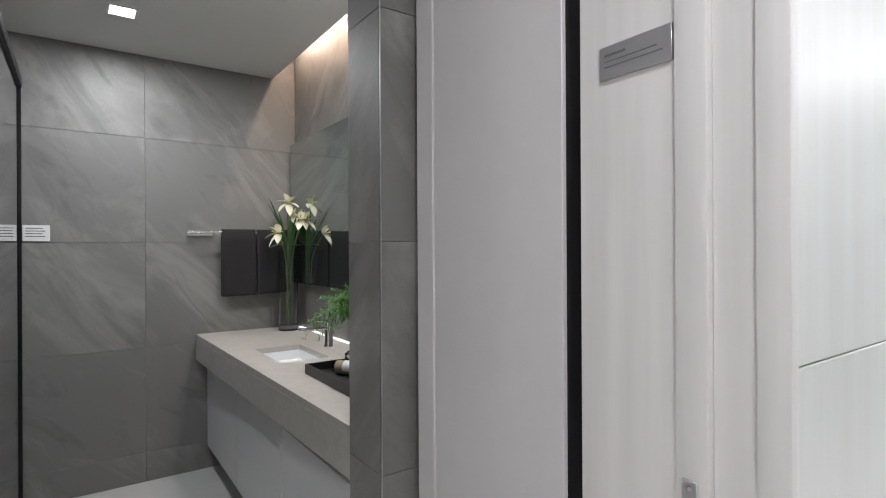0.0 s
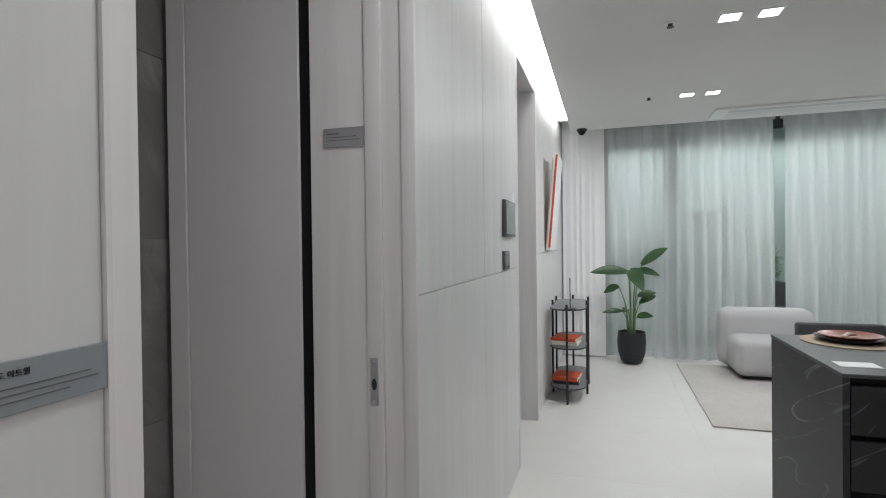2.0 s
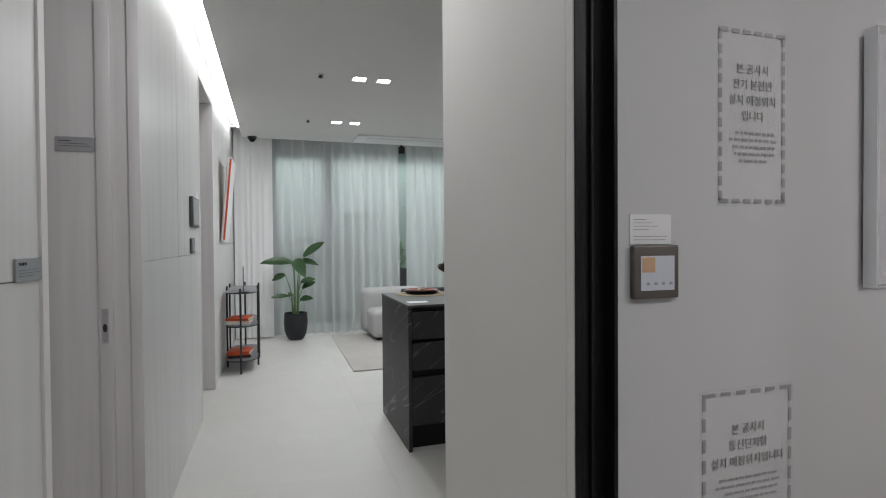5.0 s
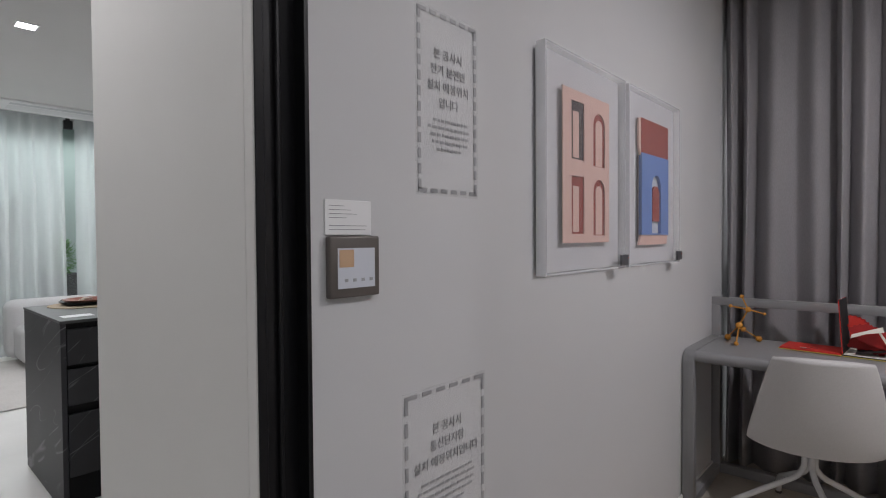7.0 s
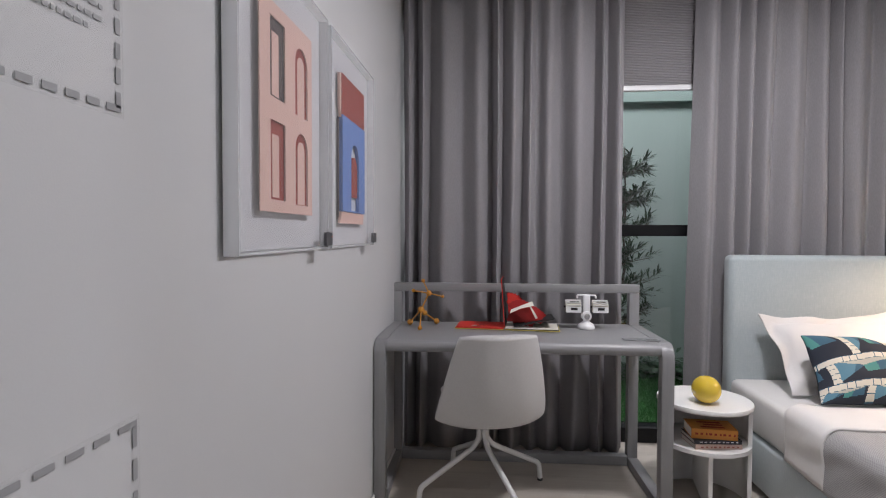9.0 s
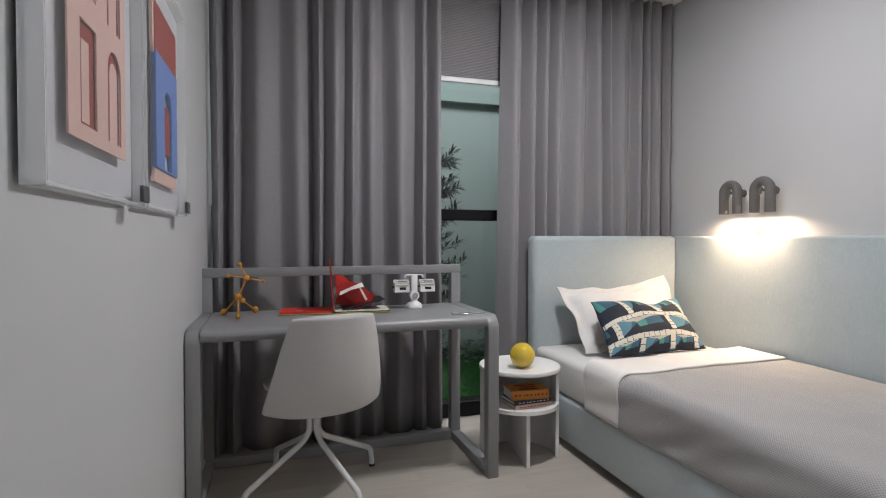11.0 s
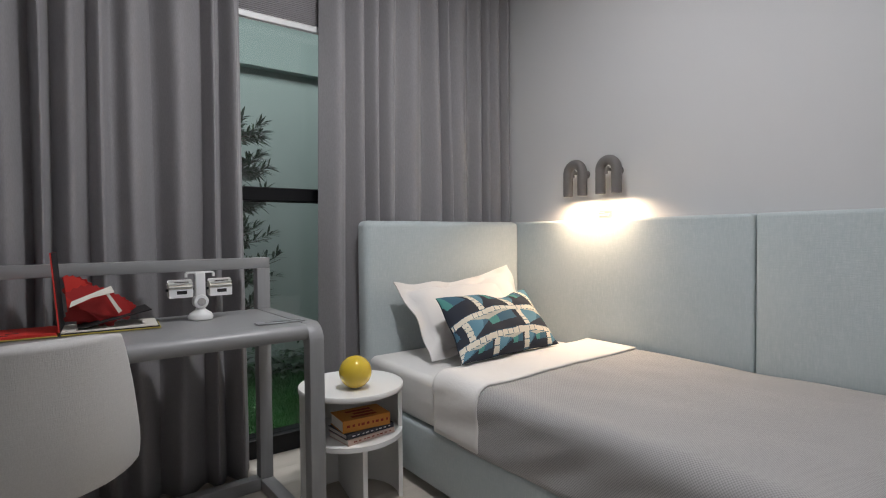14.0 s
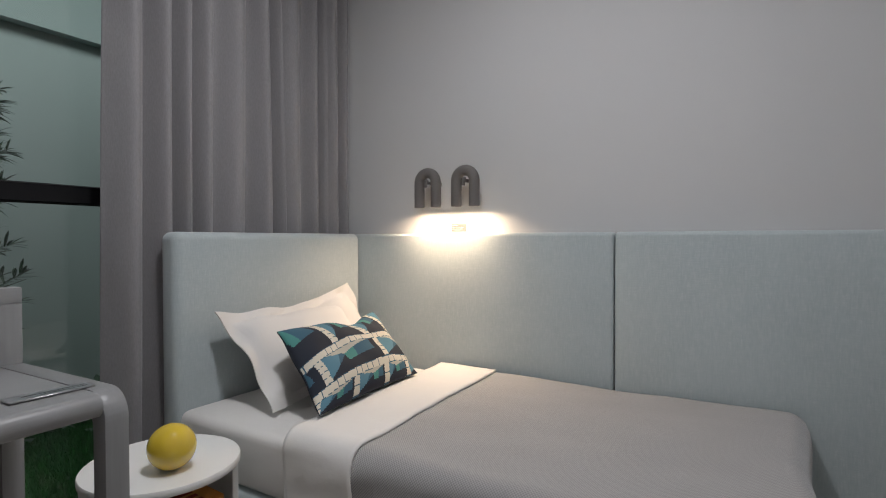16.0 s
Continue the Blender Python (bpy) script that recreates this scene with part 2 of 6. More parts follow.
for _scale, _thin, _lo, _turn in ((4.0, 0.006, 0.42, (-40, 24, 0)), (7.5, 0.006, 0.46, (-34, 28, 10))):
    _v = marble_m.node("ShaderNodeTexNoise", Scale=_scale, Detail=2, Roughness=0.4, Distortion=0.1)
    marble_m.link(marble_m.coords((0.12, 0.2, 1.0), _turn), _v.inputs["Vector"])
    _a = marble_m.node("ShaderNodeMath")
    _a.operation = "SUBTRACT"
    _a.inputs[1].default_value = 0.5
    marble_m.link(_v.outputs["Fac"], _a.inputs[0])
    _b = marble_m.node("ShaderNodeMath")
    _b.operation = "ABSOLUTE"
    marble_m.link(_a.outputs[0], _b.inputs[0])
    _c = marble_m.node("ShaderNodeMath")
    _c.operation = "MULTIPLY"
    marble_m.link(marble_m.ramp(_b.outputs[0], 0.36, 0, 0.0, _thin), _c.inputs[0])
    marble_m.link(marble_m.ramp(marble_m.noise(0.22, 2), 0, 1, _lo, _lo + 0.12), _c.inputs[1])
    marble_m.mix(_c.outputs[0], (0.45, 0.45, 0.45))
marble = marble_m.m
tile_m = Mat("pale_floor_tile", (0.66, 0.65, 0.625), 0.36)
tile_m.random((0.62, 0.61, 0.585), 0.5).vary(0.35, (0.60, 0.585, 0.56), 0.7, scale=(1, 0.5, 1)).vary(0.02, (0.61, 0.60, 0.575), 0.4, detail=5)
tile_m.bump(tile_m.noise(0.01, 4), 0.05, 0.0004).gloss(0.15, 0.3, 0.45)
floor_tile = tile_m.m
tile_joint = plain("tile_joint", (0.60, 0.59, 0.565), 0.9)
plank_m = Mat("ash_floor_plank", (0.50, 0.455, 0.40), 0.5)
plank_m.random((0.44, 0.40, 0.35), 0.6).vary(0.06, (0.40, 0.36, 0.315), 0.7, scale=(0.06, 1, 1), detail=5, distort=0.4)
plank_m.vary(0.008, (0.36, 0.325, 0.28), 0.45, scale=(0.03, 1, 1)).bump(plank_m.noise(0.004, 3, scale=(0.03, 1, 1)), 0.2, 0.0004)
plank_wood = plank_m.m
chrome = plain("chrome", (0.75, 0.75, 0.76), 0.12, 1.0)
steel_m = Mat("brushed_steel", (0.55, 0.55, 0.57), 0.35, 1.0)
steel_m.bump(steel_m.noise(0.002, 2, scale=(0.05, 0.05, 1)), 0.15, 0.0002)
steel = steel_m.m
glass = plain("clear_glass", (0.98, 1.0, 0.99), 0.01, 0.0, Transmission_Weight=1.0, IOR=1.45)
mirror = plain("mirror_glass", (0.52, 0.58, 0.57), 0.01, 1.0)
white_plastic = plain("white_plastic", (0.78, 0.78, 0.78), 0.4)
grey_m = Mat("grey_lacquer_wood", (0.265, 0.265, 0.27), 0.36)
grey_m.vary(0.012, (0.225, 0.225, 0.23), 0.6, scale=(0.06, 1, 1), detail=4).bump(grey_m.noise(0.003, 3, scale=(0.04, 1, 1)), 0.35, 0.0006)
grey_wood = grey_m.m
grey_m2 = Mat("grey_lacquer_wood_upright", (0.265, 0.265, 0.27), 0.36)
grey_m2.vary(0.012, (0.225, 0.225, 0.23), 0.6, scale=(1, 1, 0.06), detail=4).bump(grey_m2.noise(0.003, 3, scale=(1, 1, 0.04)), 0.35, 0.0006)
grey_upright = grey_m2.m
curtain_m = Mat("grey_curtain_cloth", (0.285, 0.274, 0.285), 0.8, Sheen_Weight=0.2)
curtain_m.vary(0.3, (0.22, 0.21, 0.22), 0.5, scale=(1, 1, 0.3)).vary(0.003, (0.19, 0.18, 0.19), 0.5, scale=(1, 1, 0.2), detail=2)
weave(curtain_m, 0.0022, 0.3)
curtain_cloth = curtain_m.m
blue_m = Mat("pale_blue_fabric", (0.505, 0.548, 0.553), 0.85, Sheen_Weight=0.3)
blue_m.vary(0.010, (0.425, 0.475, 0.485), 0.7, scale=(1, 1, 0.25), detail=5).vary(0.004, (0.36, 0.42, 0.435), 0.7, scale=(1, 1, 0.15), detail=2).vary(0.004, (0.38, 0.44, 0.455), 0.6, scale=(0.15, 0.15, 1), detail=2).vary(0.25, (0.48, 0.535, 0.545), 0.4)
weave(blue_m, 0.003, 0.55)
blue_fabric = blue_m.m
linen_m = Mat("white_linen", (0.72, 0.70, 0.68), 0.85, Sheen_Weight=0.2)
linen_m.vary(0.2, (0.68, 0.66, 0.64), 0.5).bump(linen_m.noise(0.05, 3), 0.25, 0.006)
weave(linen_m, 0.0012, 0.15)
linen = linen_m.m
blanket_m = Mat("grey_waffle_blanket", (0.262, 0.254, 0.254), 0.9, Sheen_Weight=0.3)
_k = blanket_m.node("ShaderNodeTexChecker", Scale=1.0)
_k.inputs["Color1"].default_value, _k.inputs["Color2"].default_value = (1, 1, 1, 1), (0, 0, 0, 1)
_uv = blanket_m.node("ShaderNodeUVMap")
_w = blanket_m.node("ShaderNodeVectorMath")
_w.operation = "SCALE"
_w.inputs["Scale"].default_value = 240.0
blanket_m.link(_uv.outputs[0], _w.inputs[0])
blanket_m.link(_w.outputs[0], _k.inputs["Vector"])
blanket_m.mix(_k.outputs["Fac"], (0.40, 0.391, 0.387)).vary(0.3, (0.33, 0.32, 0.32), 0.35).bump(_k.outputs["Fac"], 0.35, 0.0010)
blanket_cloth = blanket_m.m
shell_m = Mat("offwhite_chair_fabric", (0.53, 0.52, 0.51), 0.9, Sheen_Weight=0.3)
shell_m.vary(0.01, (0.48, 0.47, 0.46), 0.5, detail=4).vary(0.003, (0.44, 0.43, 0.42), 0.6, detail=2)
weave(shell_m, 0.0025, 0.45)
chair_fabric = shell_m.m
sofa_m = Mat("pale_grey_boucle", (0.49, 0.487, 0.485), 0.95)
sofa_m.vary(0.01, (0.43, 0.427, 0.425), 0.6).bump(sofa_m.noise(0.008, 3), 0.5, 0.003)
sofa_fabric = sofa_m.m
white_lacquer = plain("white_lacquer", (0.76, 0.755, 0.74), 0.4)
white_metal = plain("white_powder_coat", (0.66, 0.66, 0.66), 0.4)
lamp_grey = plain("warm_grey_lamp_paint", (0.135, 0.125, 0.12), 0.55)
yellow = plain("yellow_gloss", (0.66, 0.47, 0.04), 0.12, 0.0, Coat_Weight=0.6)
ochre = plain("ochre_wood", (0.55, 0.24, 0.03), 0.4)
dark_plastic = plain("dark_plastic", (0.02, 0.02, 0.022), 0.45)


def glowing(name, colour, strength):
    m = Mat(name, (0.8, 0.8, 0.8), 0.5)
    m.b.inputs["Emission Color"].default_value = (*colour, 1)
    m.b.inputs["Emission Strength"].default_value = strength
    return m.m


led = glowing("led_diffuser", COOL, 14.0)
cove_led = glowing("cove_led", (0.97, 1.0, 1.0), 14.0)
screen = glowing("lcd_screen", (0.75, 0.82, 0.95), 0.10)
screen.node_tree.nodes["Principled BSDF"].inputs["Base Color"].default_value = (0.42, 0.43, 0.46, 1)
pad_glass = plain("pad_glass", (0.16, 0.19, 0.195), 0.15)


def sheer_cloth():
    m = bpy.data.materials.new("sheer_voile")
    m.use_nodes = True
    t = m.node_tree
    t.nodes.clear()
    out, mix, mix2 = t.nodes.new("ShaderNodeOutputMaterial"), t.nodes.new("ShaderNodeMixShader"), t.nodes.new("ShaderNodeMixShader")
    clear, through_, face = t.nodes.new("ShaderNodeBsdfTransparent"), t.nodes.new("ShaderNodeBsdfTranslucent"), t.nodes.new("ShaderNodeBsdfDiffuse")
    face.inputs[0].default_value = through_.inputs[0].default_value = (0.80, 0.83, 0.83, 1)
    noise_, coord, place = t.nodes.new("ShaderNodeTexNoise"), t.nodes.new("ShaderNodeTexCoord"), t.nodes.new("ShaderNodeMapping")
    place.inputs["Scale"].default_value = (1, 3, 0.15)
    noise_.inputs["Scale"].default_value = 3
    rng = t.nodes.new("ShaderNodeMapRange")
    rng.inputs["To Min"].default_value, rng.inputs["To Max"].default_value = 0.46, 0.58
    for a, b in ((coord.outputs["Object"], place.inputs[0]), (place.outputs[0], noise_.inputs["Vector"]), (noise_.outputs["Fac"], rng.inputs[0]), (rng.outputs[0], mix.inputs[0]),
                 (clear.outputs[0], mix.inputs[1]), (mix2.outputs[0], mix.inputs[2]), (through_.outputs[0], mix2.inputs[1]), (face.outputs[0], mix2.inputs[2]), (mix.outputs[0], out.inputs[0])):
        t.links.new(a, b)
    return m


sheer = sheer_cloth()

# ---- structure: plan ----
NORTH, SOUTH = 0.285, -0.83          # faces of the hall's two long walls
PIC, BEDW = -0.537, -3.365           # bedroom side walls
WIN = -3.85                          # bedroom window plane
LIVX = 6.15                          # living-room window plane

# hall's north wall: pieces between the openings
n1 = thing("wall_north", label="pale wood-look panelled hall wall beside the bathroom door", category="wall", kind="structure")
part("wall_core", box(-3.4, NORTH + 0.02, 0, -0.105, NORTH + 0.35, CEIL + 0.2), jamb_white, n1)
part("wall_core", box(0.862, NORTH + 0.02, 0, 2.60, NORTH + 0.35, CEIL + 0.2), jamb_white, n1)
part("wall_core", box(2.60, NORTH + 0.01, 2.555, 3.55, NORTH + 0.35, CEIL + 0.2), jamb_white, n1)
part("wall_core", box(3.552, NORTH + 0.02, 0, LIVX, NORTH + 0.35, CEIL + 0.2), jamb_white, n1)
SEAM = 1.217
for xa, xb in ((-3.4, -2.35), (-2.346, -1.30), (-1.296, -0.105), (0.862, 1.712), (1.715, 2.60)):
    for za, zb in ((0.0, SEAM - 0.001), (SEAM + 0.001, CEIL + 0.14)):
        part("panel", box(xa, NORTH, za, xb, NORTH + 0.02, zb, 0.0015, 1), panel, n1)
for xa, xb in ((3.552, 4.8), (4.803, LIVX)):
    for za, zb in ((0.0, 1.278), (1.282, CEIL + 0.14)):
        part("panel", box(xa, NORTH, za, xb, NORTH + 0.02, zb, 0.0015, 1), panel, n1)

# far side of the second opening
d2 = thing("door_2", label="open doorway with pale timber lining off the hall", category="doorway", kind="structure")
part("lining", box(3.50, NORTH + 0.35, 0, 3.55, NORTH + 1.4, 2.56), jamb_white, d2)
part("lining", box(3.50, NORTH - 0.003, 0, 3.553, NORTH + 0.35, 2.56, 0.002, 1), jamb_white, d2)
part("lining", box(2.60, NORTH - 0.003, 0, 2.64, NORTH + 0.35, 2.56, 0.002, 1), jamb_white, d2)
part("head", box(2.64, NORTH + 0.005, 2.51, 3.50, NORTH + 1.4, 2.556), jamb_white, d2)
part("door_leaf", box(2.64, NORTH + 1.0, 0, 3.50, NORTH + 1.04, 2.51), jamb_white, d2)

# bathroom door: west jamb, lined reveal, pocket slot
d1 = thing("door_1", label="open pocket-door frame in grey and white to the bathroom", category="doorway", kind="structure")
part("west_casing", box(-0.105, NORTH - 0.006, 0, -0.098, NORTH + 0.3, CEIL + 0.14), jamb_white, d1)
part("west_casing", box(-0.097, NORTH - 0.002, 0, -0.058, 1.165, CEIL + 0.1, 0.002, 1), jamb_white, d1)
RX = 0.84
part("corner_trim", box(RX, NORTH - 0.004, 0, 0.862, 0.323, CEIL + 0.14, 0.003, 2), jamb_white, d1)
part("stop", box(RX + 0.008, 0.323, 0, 0.95, 0.383, CEIL, 0.002, 1), jamb_white, d1)
part("latch_strip", box(RX - 0.004, 0.383, 0, 0.95, 0.432, CEIL, 0.003, 2), jamb_white, d1)
part("jamb_board", box(RX + 0.004, 0.432, 0, 0.95, 0.612, CEIL, 0.002, 1), jamb_white, d1)
part("slot", box(RX + 0.010, 0.612, 0, 0.95, 0.649, CEIL), black_metal, d1, "black pocket slot")
part("reveal_board", box(RX, 0.649, 0, 0.95, 1.060, CEIL, 0.002, 1), casing, d1, "grey textured reveal board")
part("reveal_trim", box(RX - 0.004, 1.062, 0, 0.95, 1.134, CEIL, 0.002, 1), casing, d1)
latch = part("latch_plate", box(RX - 0.0075, 0.398, 0.905, RX - 0.0042, 0.421, 1.040, 0.001, 1), steel, d1, "steel latch plate with a finger hole")
part("latch_hole", moved(lathe([(0.0, 0), (0.0075, 0), (0.0075, 0.001), (0, 0.001)], 16), Matrix.Translation((RX - 0.0076, 0.4095, 0.965)) @ pose(0, 0, 0, 0, -90, 0) @ Matrix.Diagonal((2.2, 1, 1, 1))), dark_plastic, latch)
for zz in (0.917, 1.028):
    part("screw", moved(lathe([(0.0, 0), (0.004, 0), (0.003, 0.001), (0, 0.001)], 10), Matrix.Translation((RX - 0.0075, 0.4095, zz)) @ pose(0, 0, 0, 0, -90, 0)), chrome, latch)

# hall's south block, with the bedroom doorway's black frame
block_m = Mat("warm_white_board", (0.70, 0.685, 0.655), 0.5)
block_m.vary(0.3, (0.66, 0.645, 0.615), 0.5).bump(block_m.noise(0.003, 3), 0.15, 0.0004)
solid("wall_south", box(-0.487, -3.75, 0, 0.381, SOUTH, CEIL + 0.1, 0.002, 1), block_m.m, "white panelled block wall between hall and kitchen", "wall")
d3 = thing("door_3", label="black metal frame of the open bedroom sliding door", category="doorway", kind="structure")
part("board_edge", box(-0.519, -0.848, 0, -0.4872, SOUTH + 0.001, CEIL, 0.002, 1), block_m.m, d3, "white board edge beside the frame")
part("frame_flange", box(-0.5225, -0.848, 0, -0.5192, SOUTH - 0.001, CEIL, 0.001, 1), black_metal, d3)
part("frame_web", box(-0.506, -0.877, 0, -0.489, -0.848, CEIL), black_metal, d3)
part("frame_lip", box(-0.515, -0.884, 0, -0.489, -0.876, CEIL, 0.002, 1), black_metal, d3)
part("frame_web", box(-0.508, -0.916, 0, -0.489, -0.884, CEIL), black_metal, d3)
part("frame_rim", box(-0.541, -0.926, 0, -0.489, -0.916, CEIL, 0.001, 1), black_metal, d3)
solid("wall_pictures", box(PIC, WIN - 0.1, 0, -0.489, -0.926, CEIL + 0.1), wall_white, "pale grey painted bedroom wall with pictures", "wall")
solid("wall_bedroom_north", box(-3.4, -0.958, 0, -1.45, SOUTH, CEIL + 0.1), wall_white, "pale painted wall beside the bedroom door", "wall")
solid("wall_bed", box(BEDW - 0.1, WIN - 0.1, 0, BEDW, -0.958, CEIL + 0.1), wall_white, "pale grey painted wall above the bed", "wall")
solid("wall_hall_west", box(-3.5, SOUTH - 0.108, 0, -3.4, NORTH + 0.35, CEIL + 0.1), jamb_white, "white wall at the hall's end", "wall")
solid("wall_living_south", box(0.381, -3.85, 0, LIVX, -3.75, CEIL + 0.3), wall_white, "white painted living room wall", "wall")

# ceilings
CE = 5.58
cl = solid("ceiling", box(-3.5, -3.85, CEIL, CE, 0.142, CEIL + 0.12), ceiling_mat, "white painted flat ceiling", "ceiling")
solid("ceiling_cove", box(-3.5, 0.142, CEIL + 0.14, CE, NORTH + 0.35, CEIL + 0.2), ceiling_mat, "white light cove above the hall wall", "ceiling")
solid("ceiling_cove_lip", box(-3.5, 0.127, CEIL + 0.12, CE, 0.142, CEIL + 0.2), ceiling_mat, "white light cove edge", "ceiling")
solid("ceiling_pocket", box(CE, -3.85, CEIL + 0.2, LIVX + 0.2, NORTH + 0.35, CEIL + 0.26), ceiling_mat, "white curtain pocket in the ceiling", "ceiling")
solid("ceiling_pocket_lip", box(CE - 0.02, -3.85, CEIL + 0.12, CE, NORTH, CEIL + 0.26), ceiling_mat, "white edge of the curtain pocket", "ceiling")
cove = thing("cove_light", (0, 0, 0), "white linear led cove light along the wall", "light")
part("diffuser", box(0.9, 0.172, CEIL + 0.118, CE - 0.05, 0.208, CEIL + 0.138), cove_led, cove)

# ---- bedroom: window, curtains ----
w1 = thing("window_1", (-1.95, WIN, 0), "dark-framed bedroom window onto an artificial garden", "window", kind="structure")
part("frame_bottom", box(PIC, WIN - 0.06, 0.0, BEDW, WIN + 0.03, 0.085, 0.004, 1), black_metal, w1)
part("frame_top", box(PIC, WIN - 0.06, 2.5, BEDW, WIN + 0.03, CEIL, 0.004, 1), black_metal, w1)
part("frame_rail", box(PIC, WIN - 0.05, 1.205, BEDW, WIN + 0.025, 1.262, 0.004, 1), black_metal, w1)
part("frame_stile", box(-1.47, WIN - 0.05, 0.085, -1.40, WIN + 0.02, 2.5, 0.004, 1), black_metal, w1)
part("frame_stile", box(-2.52, WIN - 0.05, 0.085, -2.45, WIN + 0.02, 2.5, 0.004, 1), black_metal, w1)
for za, zb in ((0.085, 1.205), (1.262, 2.5)):
    pane = part("pane", box(PIC, WIN - 0.012, za, BEDW, WIN - 0.006, zb), glass, w1, "clear glass pane")
    pane.visible_shadow = False
blind = thing("window_blind", (-1.95, -3.78, 2.6), "grey pleated window blind, half lowered", "blind")
part("cloth", sheet(steps(PIC - 0.05, BEDW + 0.05, 2), [2.045 + k * 0.0045 for k in range(128)], lambda u, v: (u, -3.79 + (0.0035 if round((v - 2.045) / 0.0045) % 2 else 0), v)), curtain_cloth, blind, smooth=False)
part("bottom_bar", box(PIC - 0.05, -3.797, 2.022, BEDW + 0.05, -3.775, 2.046, 0.003, 1), white_plastic, blind, "white bottom bar")


def curtain(name, x0, x1, y, seed, folds, label, spread=0.0, depth=0.060, z0=0.002, z1=CEIL - 0.005, material=None, axis="x", thick=0.003, even=0.0, pinch=0.0):
    """A hanging cloth with folds from x0 to x1, uneven unless even nears one."""
    rnd = random.Random(seed)
    marks = [0.0]
    for k in range(folds):
        marks.append(marks[-1] + even + (1 - even) * rnd.choice((0.55, 0.8, 1.0, 1.3, 1.9)) * rnd.uniform(0.85, 1.15))
    marks = [m / marks[-1] for m in marks]
    amps = [rnd.uniform(0.55, 1.2) for k in range(folds + 1)]
    lean = [rnd.uniform(-0.5, 0.5) for k in range(folds + 1)]
    skew = [rnd.uniform(-0.25, 0.25) for k in range(folds + 1)]
    us = steps(0, 1, folds * 26)
    vs = steps(0, 1, 18)

    def spot(u, v):
        i = max(k for k in range(folds) if marks[k] <= u + 1e-9)
        f = (u - marks[i]) / (marks[i + 1] - marks[i])
        drop = 1 - v
        a = amps[i] * (1 - f) + amps[i + 1] * f
        g = f + skew[i] * 0.4 * drop * math.sin(math.pi * f) ** 2
        wave = 0.62 * -math.cos(2 * math.pi * g) + 0.30 * (2 * abs(math.sin(math.pi * g)) - 1) + lean[i] * 0.22 * math.sin(4 * math.pi * g) * (0.4 + 0.6 * drop)
        d = depth * a * (0.75 + 0.25 * drop) * wave
        d += depth * (0.14 * math.sin(9 * u + 4 * drop + seed) + 0.17 * noise.noise(Vector((u * 6 + seed, drop * 2.2, 0.7))))
        along = x0 + (x1 - x0) * u
        if pinch:
            h = f / 0.66 if f < 0.66 else (1 - pinch * (f - 0.66) / 0.17 if f < 0.83 else 1 - pinch + pinch * (f - 0.83) / 0.17)
            along += (x1 - x0) * (marks[i + 1] - marks[i]) * (h - f)
        along += 0.23 * depth * math.sin(17 * u + 3.2 * drop + seed) * drop + spread * drop * u
        z = z0 + (z1 - z0) * v
        return (along, y + d, z) if axis == "x" else (y + d, along, z)

    ob = thing(name, ((x0 + x1) / 2, y, z0) if axis == "x" else (y, (x0 + x1) / 2, z0), label, "curtain")
    c = part("cloth", sheet(us, vs, spot), material or curtain_cloth, ob)
    if thick:
        s = c.modifiers.new("thickness", "SOLIDIFY")
        s.thickness = thick
    return ob


curtain("curtain", -0.545, -1.775, -3.66, 3, 11, "long grey pleated curtain hanging behind the desk", spread=0.0)
curtain("curtain", -3.36, -2.165, -3.69, 8, 12, "long grey pleated curtain hanging behind the headboard", spread=0.035)

# ---- bedroom: upholstered wall panels ----
for ya, yb in ((-3.60, -2.2705), (-2.2655, -0.965)):
    wp = thing("wall_panel", (-3.305, (ya + yb) / 2, 0.0), "pale blue fabric-covered wall panel beside the bed", "wall panel", "padded wall panels", "structure")
    part("padding", box(BEDW, ya, 0.0, -3.292, yb, 1.104, 0.016, 4), blue_fabric, wp)

# ---- bed ----
BX0, BX1, BY0, BY1 = -3.27, -2.285, -3.55, -1.66
bed = thing("bed", (-2.73, -2.5, 0), "pale blue upholstered single bed with a tall headboard", "bed")
part("base", box(BX0, BY0, 0.035, BX1, BY1, 0.268, 0.022, 4), blue_fabric, bed)
hb = part("headboard", box(-3.290, -3.645, 0.03, -2.285, -3.545, 1.105, 0.032, 6), blue_fabric, bed)
for px in (BX0 + 0.08, BX1 - 0.08):
    for py in (BY0 + 0.1, BY1 - 0.1):
        part("foot", box(px - 0.03, py - 0.03, 0, px + 0.03, py + 0.03, 0.06), dark_plastic, bed)

